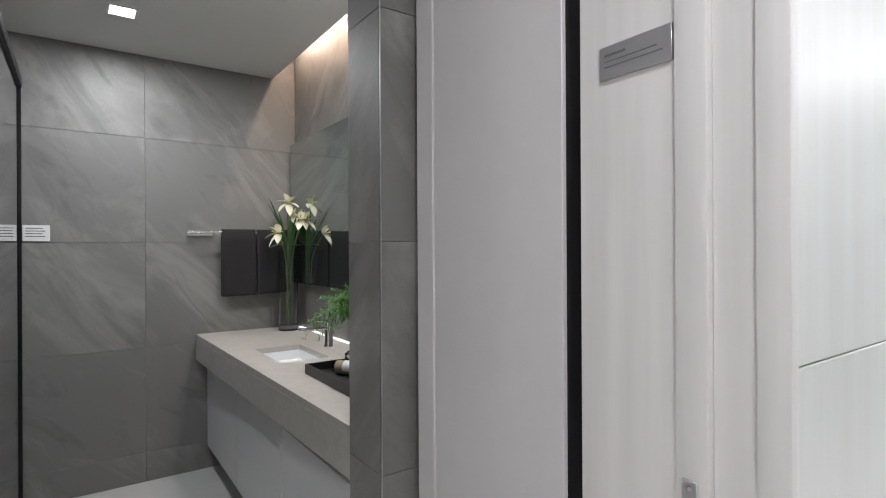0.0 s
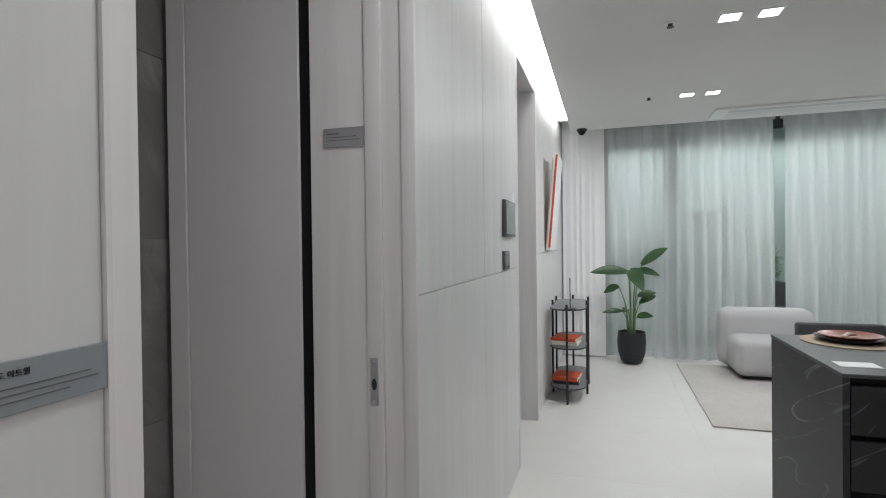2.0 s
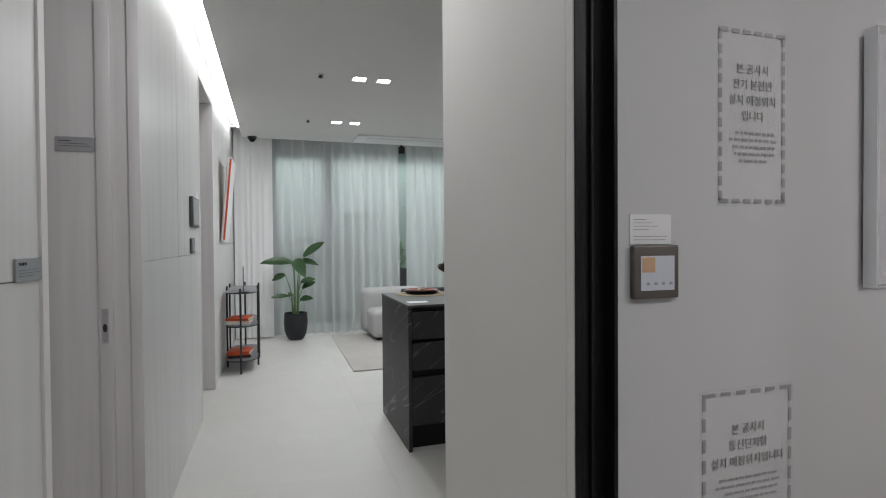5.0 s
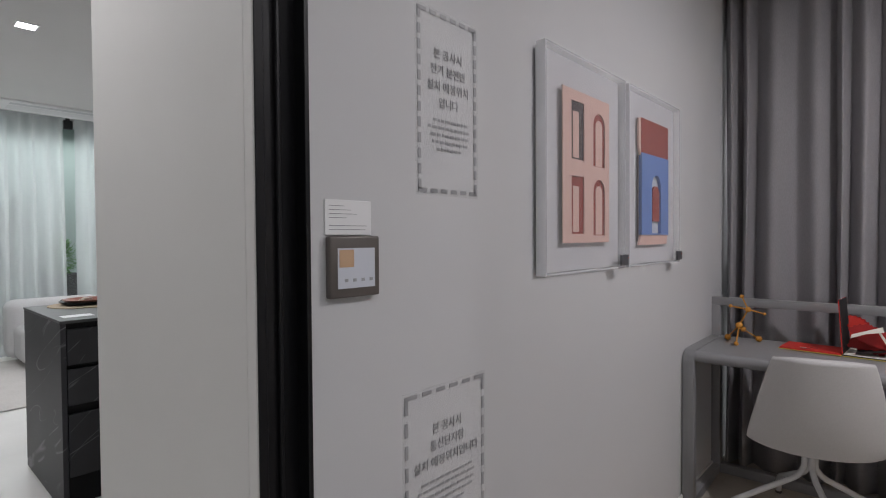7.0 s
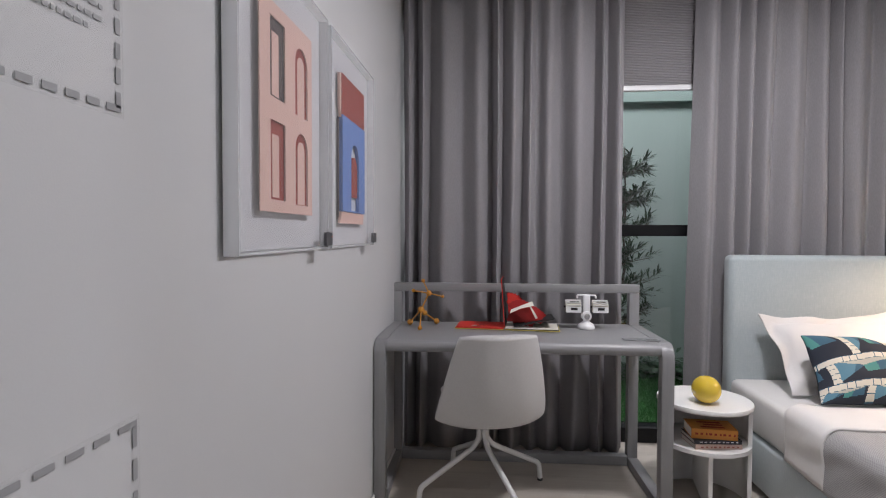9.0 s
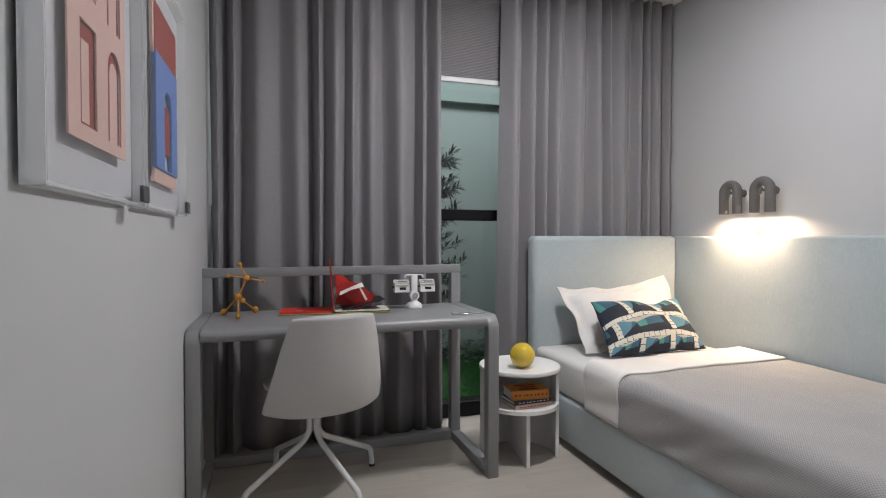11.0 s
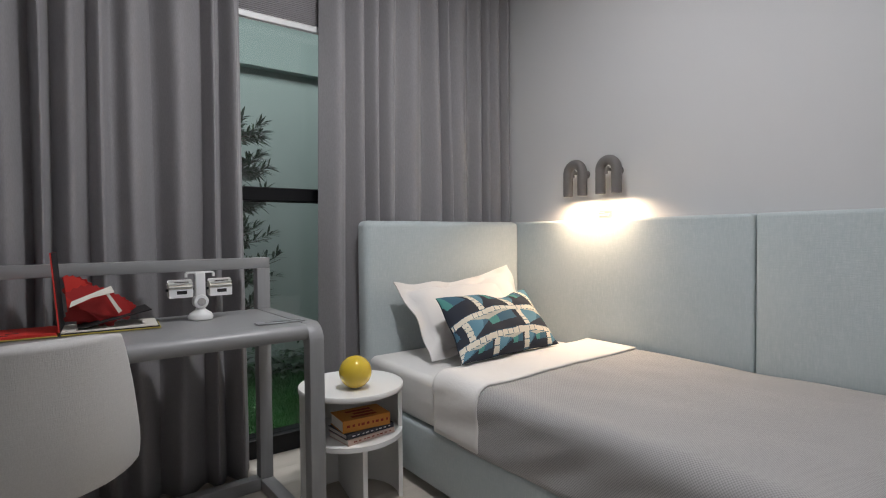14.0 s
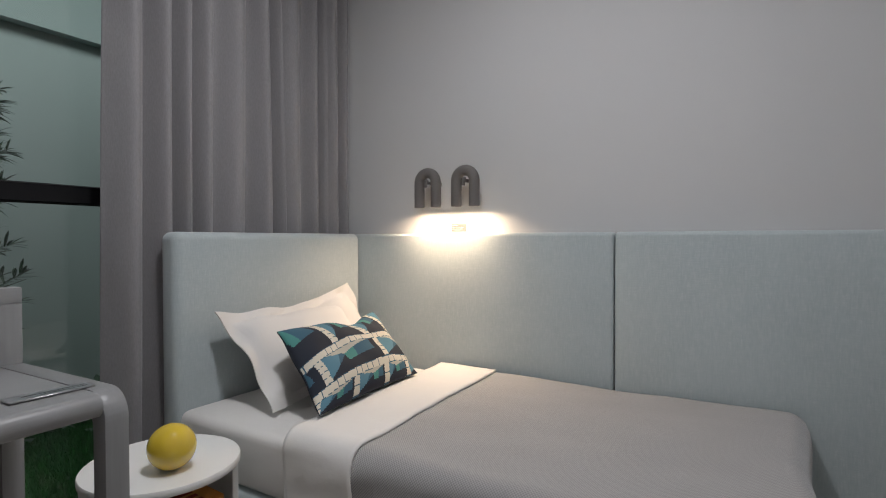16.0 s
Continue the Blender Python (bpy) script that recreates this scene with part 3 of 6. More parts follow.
def drape(x0, x1, y0, y1, top, over_x, over_y, ruffle, nu=60, nv=70, seed=0, lift=0.0, ylo=None, yhi=None):
    """A cover lying on a bed: hangs over_x past the side at x1 and over_y past the foot at y1."""
    r = 0.060
    def spot(u, v):
        s = u * (x1 - x0 + over_x)
        a, b = (ylo(u) if ylo else y0), (yhi(u) if yhi else y1 + over_y)
        t = a + (b - a) * v
        x, z = x0 + s, top
        past = x - (x1 - r)
        if past > 0:
            ang = min(past / r, math.pi / 2)
            x = x1 - r + r * math.sin(ang)
            z = top - r + r * math.cos(ang) - max(0, past - r * math.pi / 2)
            x += (0.006 * math.sin(t * 7 + seed) + 0.009 * noise.noise(Vector((t * 6 + past * 9, past * 9, seed)))) * min(1, max(0, past - r * 0.5) * 8)
        y = t
        past = y - (y1 - r)
        if past > 0 and over_y:
            ang = min(past / r, math.pi / 2)
            y = y1 - r + r * math.sin(ang)
            z -= r - r * math.cos(ang) + max(0, past - r * math.pi / 2)
            y += 0.012 * math.sin(x * 8 + seed)
        n = noise.noise(Vector((x * 3 + seed, y * 3, 0.3))) * 1.0 + 0.5 * noise.noise(Vector((x * 9, y * 6 + seed, 1.3)))
        return (x, y, z + ruffle * n + lift)
    bm = sheet(steps(0, 1, nu), steps(0, 1, nv), spot)
    lay = bm.loops.layers.uv.new("weave")
    bm.verts.index_update()
    for f in bm.faces:
        for corner in f.loops:
            i, j = divmod(corner.vert.index, nv + 1)
            corner[lay].uv = (i / nu * (x1 - x0 + over_x), j / nv * (y1 + over_y - y0))
    return bm


mt = thing("mattress", (-2.73, -2.5, 0.268), "thick mattress in a white fitted sheet on the bed", "mattress")
part("sheet_cover", box(BX0 + 0.01, BY0, 0.268, BX1 - 0.004, BY1, 0.468, 0.035, 5), linen, mt)
du = thing("blanket", (-2.73, -2.3, 0.51), "grey fine-checked blanket spread over the bed", "blanket")
c = part("cloth", drape(BX0 + 0.012, BX1 + 0.012, -2.9, BY1 + 0.012, 0.497, 0.205, 0.25, 0.008, 70, 80, 2, ylo=lambda u: -2.84 + 0.02 * (1 - u)), blanket_cloth, du)
c.modifiers.new("thickness", "SOLIDIFY").thickness = 0.008
fo = thing("top_sheet", (-2.73, -2.9, 0.51), "white sheet folded back over the blanket's edge", "bed sheet")
c = part("cloth", drape(BX0 + 0.012, BX1 + 0.018, -3.1, BY1, 0.508, 0.205, 0, 0.008, 60, 20, 2, ylo=lambda u: -2.98 - 0.06 * (1 - u), yhi=lambda u: -2.72 - 0.04 * (1 - u)), linen, fo)
c.modifiers.new("thickness", "SOLIDIFY").thickness = 0.010


def cushion_mesh(w, h, thick, nu, nv, flange=0.0, pinch=0.05, seed=0):
    """A stuffed cushion standing in its own x-z plane, its front towards +y, with its bottom edge at z = 0."""
    bm = bmesh.new()
    def place(u, v, side):
        cu, cv = abs(2 * u - 1), abs(2 * v - 1)
        iu = min(1.0, cu / (1 - 2 * flange / w)) if flange else cu
        iv = min(1.0, cv / (1 - 2 * flange / h)) if flange else cv
        body = (max(0, 1 - iu ** 2.6) ** 0.6) * (max(0, 1 - iv ** 2.6) ** 0.6)
        x = (u - 0.5) * w * (1 - pinch * (1 - cv ** 2) * cu ** 3 * 0.0 - pinch * (1 - cv * cv) * cu)
        z = h / 2 + (v - 0.5) * h * (1 - pinch * (1 - cu * cu) * cv)
        n = noise.noise(Vector((u * 5 + seed, v * 4, side))) * 0.012 * body
        wavy = 0.010 * math.sin(u * 19 + v * 13 + seed) * (1 - body) * (1 if flange else 0.3)
        return (x, side * (thick / 2 * body + 0.0025) + n + wavy, z)
    grids = []
    for side in (1, -1):
        grids.append([[bm.verts.new(place(u, v, side)) for v in steps(0, 1, nv)] for u in steps(0, 1, nu)])
    f, b = grids
    for i in range(nu):
        for j in range(nv):
            bm.faces.new((f[i][j], f[i][j + 1], f[i + 1][j + 1], f[i + 1][j]))
            bm.faces.new((b[i][j], b[i + 1][j], b[i + 1][j + 1], b[i][j + 1]))
    for i in range(nu):
        bm.faces.new((f[i][0], f[i + 1][0], b[i + 1][0], b[i][0]))
        bm.faces.new((f[i][nv], b[i][nv], b[i + 1][nv], f[i + 1][nv]))
    for j in range(nv):
        bm.faces.new((f[0][j], b[0][j], b[0][j + 1], f[0][j + 1]))
        bm.faces.new((f[nu][j], f[nu][j + 1], b[nu][j + 1], b[nu][j]))
    return bm, nu, nv


def pillow(at, lean, turn, label, w=0.66, h=0.44, roll=0.0, seed=1):
    bm, _, _ = cushion_mesh(w, h, 0.14, 44, 30, flange=0.045, pinch=0.09, seed=seed)
    ob = solid("pillow", bm, linen, label, "pillow", "thing")
    ob.matrix_world = Matrix.Translation(at) @ pose(0, 0, 0, 0, 0, turn) @ pose(0, 0, 0, lean, 0, 0) @ pose(0, 0, 0, 0, roll, 0)
    del ob["kind"]
    return ob


pillow((-2.93, -3.34, 0.485), 26, 3, "white flanged pillow leaning against the headboard", 0.66, 0.375, roll=9, seed=4)
pillow((-2.755, -3.205, 0.487), 42, 1, "white flanged pillow propped against another pillow", 0.70, 0.435, roll=1)

navy = plain("cushion_navy", (0.012, 0.016, 0.028), 0.85)
petrol = plain("cushion_petrol", (0.035, 0.10, 0.15), 0.85)
steelblue = plain("cushion_blue", (0.085, 0.20, 0.27), 0.85)
teal = plain("cushion_teal", (0.06, 0.22, 0.20), 0.85)
cream = plain("cushion_cream", (0.60, 0.56, 0.47), 0.85)
sand = plain("cushion_sand", (0.42, 0.40, 0.34), 0.85)


def facet(g, f, k):
    """The dyes of one cell of the print: folded dark planes under a sand sky."""
    ridge = 0.46 + 0.08 * math.sin(2.3 * k)
    top = 0.98 - 0.28 * g / ridge if g < ridge else 0.66 + 0.34 * (g - ridge) / (1 - ridge)
    if f > top:
        return 5
    if g < ridge:
        if f < 0.62 * g / ridge:
            return 0
        return 2 if g < ridge * (0.35 + 0.6 * f) else 1
    if f < 0.34 + 0.2 * (g - ridge):
        return 0
    return 3 if g < ridge + 0.13 + 0.06 * f else (1 if g < 0.86 else 0)


def cushion_print(u, v):
    """Which dye lies at (u, v) of the cushion: bowed cream ladders between dark facets."""
    low = 0.10 + 0.05 * u + 0.06 * math.sin(math.pi * u)
    high = 0.43 + 0.06 * u + 0.10 * math.sin(math.pi * u)
    for arc in (low, high):
        if arc <= v < arc + 0.085:
            edge = (v - arc) / 0.085
            return 1 if (u * 17 + 2 * arc) % 1 < 0.07 or edge < 0.08 or edge > 0.92 else 4
    if v < low:
        k, f, posts, bow = 0, v / low, (-0.02, 0.31, 0.63, 0.90, 1.2), 0.02
    elif v < high:
        k, f, posts, bow = 1, (v - low - 0.085) / (high - low - 0.085), (-0.45, 0.11, 0.68, 1.25), -0.03
    else:
        k, f, posts, bow = 2, (v - high - 0.085) / (1 - high - 0.085), (-0.12, 0.30, 0.60, 0.93, 1.4), -0.10
    places = [p + bow * f * f for p in posts]
    for p in places:
        if abs(u - p) < 0.027:
            return 1 if (f * (2 + 2 * k)) % 1 < 0.10 else 4
    for n, (a, b) in enumerate(zip(places, places[1:])):
        if a < u < b:
            return facet((u - a) / (b - a), f * (0.92 if k < 2 else 0.72), n + k)
    return 0


bm, nu, nv = cushion_mesh(0.60, 0.345, 0.13, 180, 100, pinch=0.05, seed=9)
bm.faces.ensure_lookup_table()
for i in range(nu):
    for j in range(nv):
        bm.faces[2 * (i * nv + j)].material_index = cushion_print(1 - (i + 0.5) / nu, (j + 0.5) / nv)
for v in bm.verts:
    up, across = v.co.z / 0.345, v.co.x / 0.60
    v.co.z -= 0.040 * max(0, up - 0.35) / 0.65 * math.exp(-((across + 0.14) / 0.17) ** 2)
    v.co.x -= 0.055 * up + 0.03 * across * up
cu = solid("cushion", bm, [navy, petrol, steelblue, teal, cream, sand], "long cushion with blue, teal and cream geometric print on the bed", "cushion")
del cu["kind"]
cu.matrix_world = Matrix.Translation((-2.70, -2.985, 0.517)) @ pose(0, 0, 0, 0, 0, 3) @ pose(0, 0, 0, 47, 0, 0)

# ---- wall lamps over the bed ----
bulb = glowing("warm_bulb", (1.0, 0.80, 0.58), 9.0)
for ya, yb in ((-3.191, -3.051), (-2.990, -2.849)):
    wl = thing("wall_lamp", (BEDW, (ya + yb) / 2, 1.224), "warm-grey arched tube wall lamp, lit downwards", "wall lamp", "pair of wall lamps")
    r, cx = 0.0245, -3.272
    pts = [(cx, ya + r, 1.226), (cx, ya + r, 1.342)]
    mid, rad = (ya + yb) / 2, (yb - ya) / 2 - r
    pts += [(cx, mid - rad * math.cos(a), 1.342 + rad * math.sin(a)) for a in steps(0, math.pi, 18)][1:-1]
    pts += [(cx, yb - r, 1.342), (cx, yb - r, 1.226)]
    part("tube", tube(pts, r, 24, caps=False), lamp_grey, wl)
    part("arm", tube([(BEDW + 0.001, mid, 1.342), (cx + 0.012, mid, 1.342)], 0.008, 12), lamp_grey, wl)
    part("wall_mount", tube([(BEDW, mid, 1.342), (BEDW + 0.014, mid, 1.342)], 0.022, 20), lamp_grey, wl)
    part("knob", tube([(cx + 0.004, mid, 1.352), (cx + 0.016, mid, 1.346), (cx + 0.016, mid, 1.318)], 0.008, 12), lamp_grey, wl)
    for yy in (ya + r, yb - r):
        part("bulb", lathe([(0, 0), (r - 0.003, 0), (r - 0.003, 0.006), (0, 0.006)], 20, cx, yy, 1.236), bulb, wl, "lit warm bulb")
        lamp("wall_lamp_light", (cx, yy, 1.2255), (cx, yy, 1.0), 1.9, 0.04, colour=(1.0, 0.72, 0.47), spread=158)
brushed_sign = plain("frosted_sign", (0.14, 0.14, 0.14), 0.4)
sg = thing("sign_plate", (BEDW, -3.004, 1.131), "small clear acrylic sign under the wall lamps", "sign")
part("plate", box(BEDW, -3.045, 1.112, BEDW + 0.003, -2.962, 1.150, 0.001, 1), brushed_sign, sg)
for zz, l in ((1.140, 0.03), (1.130, 0.06), (1.124, 0.055)):
    part("print_line", box(BEDW + 0.003, -3.038, zz, BEDW + 0.0034, -3.038 + l, zz + 0.003), steel, sg)

# ---- desk ----
DX0, DX1, DYF, DYB, DT = -1.832, -0.541, -2.995, -3.545, 0.742
desk = thing("desk", ((DX0 + DX1) / 2, (DYF + DYB) / 2, 0), "grey lacquered wooden desk with a raised back rail", "desk")
for xa in (DX0, DX1 - 0.052):
    xb = xa + 0.052
    r, th = 0.062, 0.050
    arc = [(DYF - r + r * math.cos(a), DT - r + r * math.sin(a)) for a in steps(0, math.pi / 2, 8)]
    q = r - 0.028
    inner = [(DYF - th - q + q * math.cos(a), DT - th - q + q * math.sin(a)) for a in steps(math.pi / 2, 0, 5)]
    part("side_frame", prism([(DYF, 0.0)] + arc + [(DYB + 0.05, DT), (DYB + 0.05, DT - th)] + inner + [(DYF - th, 0.0)], "x", xa, xb, 0.003), grey_upright, desk)
    part("back_post", box(xa, DYB, 0, xb, DYB + 0.05, 0.905, 0.003, 2), grey_upright, desk)
    part("foot_rail", box(xa, DYB + 0.05, 0.0, xb, DYF - th, 0.046, 0.003, 2), grey_upright, desk)
r = 0.026
nose = [(DYF - r - 0.002 + r * math.cos(a), DT - 0.002 - r + r * math.sin(a)) for a in steps(-math.pi / 2, math.pi / 2, 10)]
part("desktop", prism(nose + [(DYB + 0.03, DT - 0.002), (DYB + 0.03, DT - 0.03), (DYF - 0.08, DT - 0.03), (DYF - 0.06, DT - 0.054)], "x", DX0 + 0.0535, DX1 - 0.0535), grey_wood, desk)
part("back_rail", box(DX0, DYB, 0.905, DX1, DYB + 0.05, 0.948, 0.003, 2), grey_wood, desk)
part("bottom_rail", box(DX0 + 0.052, DYB, 0.0, DX1 - 0.052, DYB + 0.05, 0.05, 0.003, 2), grey_wood, desk)
desk.matrix_world = Matrix.Translation((DX0, DYF, 0)) @ pose(0, 0, 0, 0, 0, 1.6) @ Matrix.Translation((-DX0, -DYF, 0)) @ desk.matrix_basis
pl = thing("sign_plate", (-1.72, -3.07, DT), "thin brushed metal sign lying on the desk", "sign")
part("plate", box(-1.80, -3.12, DT + 0.0005, -1.64, -3.075, DT + 0.004, 0.001, 1), steel, pl)
for k in range(2):
    part("print_line", box(-1.79, -3.092 - 0.012 * k, DT + 0.004, -1.70 + 0.03 * k, -3.089 - 0.012 * k, DT + 0.0044), dark_plastic, pl)

# ---- chair ----
chair = thing("desk_chair", (-1.02, -3.13, 0), "off-white upholstered swivel chair with a white four-leg base", "chair", turn=-15)
for k in range(4):
    a = math.radians(45 + 90 * k)
    c, s = math.cos(a), math.sin(a)
    leg = part("leg", tube(rounded([(0.022 * c, 0.022 * s, 0.40), (0.020 * c, 0.020 * s, 0.262), (0.052 * c, 0.052 * s, 0.222), (0.314 * c, 0.314 * s, 0.088), (0.322 * c, 0.322 * s, 0.012)], 0.022), 0.0122, 12), white_metal, chair, local=True)
    part("glide", lathe([(0, 0), (0.014, 0), (0.014, 0.008), (0.010, 0.014), (0, 0.014)], 14, 0.322 * c, 0.322 * s, 0), dark_plastic, leg, "dark glide", local=True)
part("column", lathe([(0.0, 0.36), (0.030, 0.36), (0.032, 0.42), (0.05, 0.44), (0.0, 0.44)], 20), white_metal, chair, local=True)


def chair_back():
    """A tapering padded back, wide and rounded below, whose edges curve forward."""
    def spot(u, h):
        s = 2 * u - 1
        w = 0.152 + 0.092 * min(1 - h, 0.75) ** 0.8 + (0.010 * math.sin((0.25 - h) / 0.25 * 1.57) if h < 0.25 else 0.0)
        z = 0.398 + 0.399 * h - 0.012 * abs(s) ** 4 * h + 0.014 * abs(s) ** 6 * (1 - h) ** 6
        y = 0.255 + 0.055 * h - 0.115 * abs(s) ** 2.3 * (1 - 0.40 * h) - 0.03 * (1 - h) ** 4
        return (s * w, y, z)
    return moved(sheet(steps(0, 1, 26), steps(0, 1, 24), spot), pose(0, 0, 0, 0, 0, 30))


def chair_seat():
    def spot(u, v):
        s = 2 * u - 1
        w = 0.185 * (1 - 0.10 * v)
        edge = (1 - abs(s) ** 4)
        return (s * w, 0.17 - 0.38 * v + 0.02 * s * s * v, 0.445 + 0.016 * edge - 0.02 * v ** 4)
    return moved(sheet(steps(0, 1, 20), steps(0, 1, 20), spot), pose(0, 0, 0, 0, 0, 30))


st = part("seat", chair_seat(), chair_fabric, chair, local=True)
m = st.modifiers.new("padding", "SOLIDIFY")
m.thickness, m.offset = 0.05, 0.0
m = st.modifiers.new("rounding", "BEVEL")
m.width, m.segments, m.limit_method, m.angle_limit = 0.02, 4, "ANGLE", radians(60)
sh = part("backrest", chair_back(), chair_fabric, chair, local=True)
m = sh.modifiers.new("padding", "SOLIDIFY")
m.thickness, m.offset = 0.05, 0.0
m = sh.modifiers.new("rounding", "BEVEL")
m.width, m.segments, m.angle_limit = 0.022, 4, radians(60)
m.limit_method = "ANGLE"

# ---- living room: window wall, sheers, garden ----
lw = thing("wall_living_east", (LIVX, -1.8, 0), "white window wall behind sheer curtains", "wall", kind="structure")
part("pier", box(LIVX - 0.16, -0.225, 0, LIVX + 0.2, NORTH + 0.35, 2.81), wall_white, lw)
part("lintel", box(LIVX, -0.95, 2.55, LIVX + 0.2, -0.225, 2.85), wall_white, lw)
part("lintel", box(LIVX, -3.62, 2.64, LIVX + 0.2, -0.95, 2.85), wall_white, lw)
part("upstand", box(LIVX, -3.62, 0, LIVX + 0.2, -0.225, 0.12), wall_white, lw)
part("pier", box(LIVX, -3.85, 0, LIVX + 0.2, -3.62, 2.85), wall_white, lw)
w2 = thing("window_2", (LIVX + 0.1, -1.9, 0.1), "tall grey-framed living room windows behind sheer curtains", "window", kind="structure")
frame_grey = plain("window_frame_grey", (0.16, 0.165, 0.17), 0.4)
for ya, yb in ((-1.05, -0.886), (-3.62, -3.59), (-0.262, -0.225)):
    part("frame_stile", box(LIVX + 0.03, ya, 0.12, LIVX + 0.10, yb, 2.64 if ya < -0.9 else 2.55, 0.004, 1), frame_grey, w2)
part("frame_rail", box(LIVX + 0.03, -0.886, 1.227, LIVX + 0.10, -0.262, 1.342, 0.004, 1), frame_grey, w2)
part("frame_rail", box(LIVX + 0.04, -3.59, 0.12, LIVX + 0.09, -0.262, 0.17, 0.004, 1), frame_grey, w2)
for ya, yb in ((-0.886, -0.262), (-3.59, -1.05)):
    p = part("pane", box(LIVX + 0.06, ya, 0.17, LIVX + 0.066, yb, 2.53), glass, w2)
    p.visible_shadow = False
motor = thing("curtain_motor", (6.03, -2.02, 2.60), "small black curtain motor at the head of the window", "curtain motor")
part("housing", box(6.01, -2.075, 2.58, 6.07, -1.985, 2.68, 0.006, 2), dark_plastic, motor)
part("bracket", box(6.03, -2.05, 2.68, 6.05, -2.01, CEIL + 0.2), dark_plastic, motor)
hem = plain("sheer_hem", (0.86, 0.86, 0.86), 0.8)
for a, b, sd, nf in ((-0.21, -1.965, 5, 13), (-2.078, -3.745, 6, 12)):
    curtain("sheer_curtain", a, b, 6.0, sd, nf, "white translucent sheer curtain at the living room window", depth=0.046, z0=0.012, z1=CEIL + 0.19, material=sheer, axis="y", thick=0, even=0.8, pinch=0.2)
curtain("sheer_curtain", NORTH - 0.015, -0.215, 5.945, 9, 6, "white sheer curtain gathered densely before the wall", depth=0.008, z0=0.012, z1=CEIL + 0.19, material=hem, axis="y", thick=0, even=0.5)


def garden(name, x0, x1, y0, y1, back, paint, label):
    ob = thing(name, ((x0 + x1) / 2, (y0 + y1) / 2, -0.15), label, "garden wall", kind="structure")
    for k, (a, b, c, d) in enumerate(back):
        part("wall_piece", box(a, b, -0.1, c, d, 3.2), paint, ob)
    part("soffit", box(x0, y0, 3.1, x1, y1, 3.2), paint, ob)
    return ob


green_wall = Mat("pale_green_wall", (0.40, 0.475, 0.455), 0.8)
green_wall.vary(0.9, (0.36, 0.435, 0.415), 0.6)
garden("wall_garden_bedroom", -5.2, 0.2, -5.85, -3.95, ((-5.2, -5.85, 0.2, -5.75), (-5.3, -5.85, -5.2, -3.95), (0.2, -5.85, 0.3, -3.95)), green_wall.m, "pale green painted wall round the artificial garden")
solid("garden_beam", box(-5.2, -5.745, 2.42, 0.2, -5.66, 3.1), plain("grey_green_beam", (0.33, 0.41, 0.39), 0.8), "grey-green beam along the garden wall's top", "beam")
garden("wall_garden_living", LIVX + 0.2, 8.4, -5.5, 2.0, ((8.3, -5.5, 8.4, 2.0), (LIVX + 0.2, -5.6, 8.4, -5.5), (LIVX + 0.2, 2.0, 8.4, 2.1)), green_wall.m, "pale green painted wall outside the living room")
soil = plain("turf_backing", (0.012, 0.05, 0.012), 0.95)
solid("ground", box(-5.2, -5.75, -0.12, 0.2, WIN - 0.06, 0.0), soil, "dark green backing under the artificial turf", "ground")
solid("ground_living", box(LIVX + 0.2, -5.5, -0.12, 8.3, 2.0, 0.0), soil, "dark green backing outside the living room", "ground")


def blades(x0, x1, y0, y1, n, seed):
    rnd = np.random.RandomState(seed)
    x, y = rnd.uniform(x0, x1, n), rnd.uniform(y0, y1, n)
    a, h = rnd.uniform(0, 6.283, n), rnd.uniform(0.02, 0.045, n)
    tip = rnd.uniform(-0.02, 0.02, (n, 2))
    w = 0.003
    v = np.zeros((n, 3, 3))
    v[:, 0, 0], v[:, 0, 1] = x - w * np.cos(a), y - w * np.sin(a)
    v[:, 1, 0], v[:, 1, 1] = x + w * np.cos(a), y + w * np.sin(a)
    v[:, 2, 0], v[:, 2, 1], v[:, 2, 2] = x + tip[:, 0], y + tip[:, 1], h
    me = bpy.data.meshes.new("turf")
    me.from_pydata(v.reshape(-1, 3).tolist(), [], np.arange(3 * n).reshape(-1, 3).tolist())
    return me


turf_m = Mat("artificial_turf", (0.018, 0.13, 0.022), 0.6)
turf_m.vary(0.05, (0.035, 0.19, 0.03), 0.7)
turf = new("turf", blades(-3.2, -1.0, -5.6, WIN - 0.08, 40000, 4))
turf.data.materials.append(turf_m.m)
tagged(turf, "bright green artificial grass outside the bedroom window", "grass", kind="stuff")
leaf_m = Mat("olive_leaf", (0.028, 0.062, 0.032), 0.5)
leaf_m.vary(0.1, (0.05, 0.095, 0.05), 0.7)
ivy_m = Mat("ground_ivy", (0.06, 0.12, 0.075), 0.5)
ivy_m.vary(0.08, (0.11, 0.16, 0.115), 0.7)
bark_m = Mat("brown_bark", (0.10, 0.075, 0.055), 0.85)
bark_m.vary(0.01, (0.06, 0.045, 0.035), 0.6).bump(bark_m.noise(0.006), 0.5, 0.003)


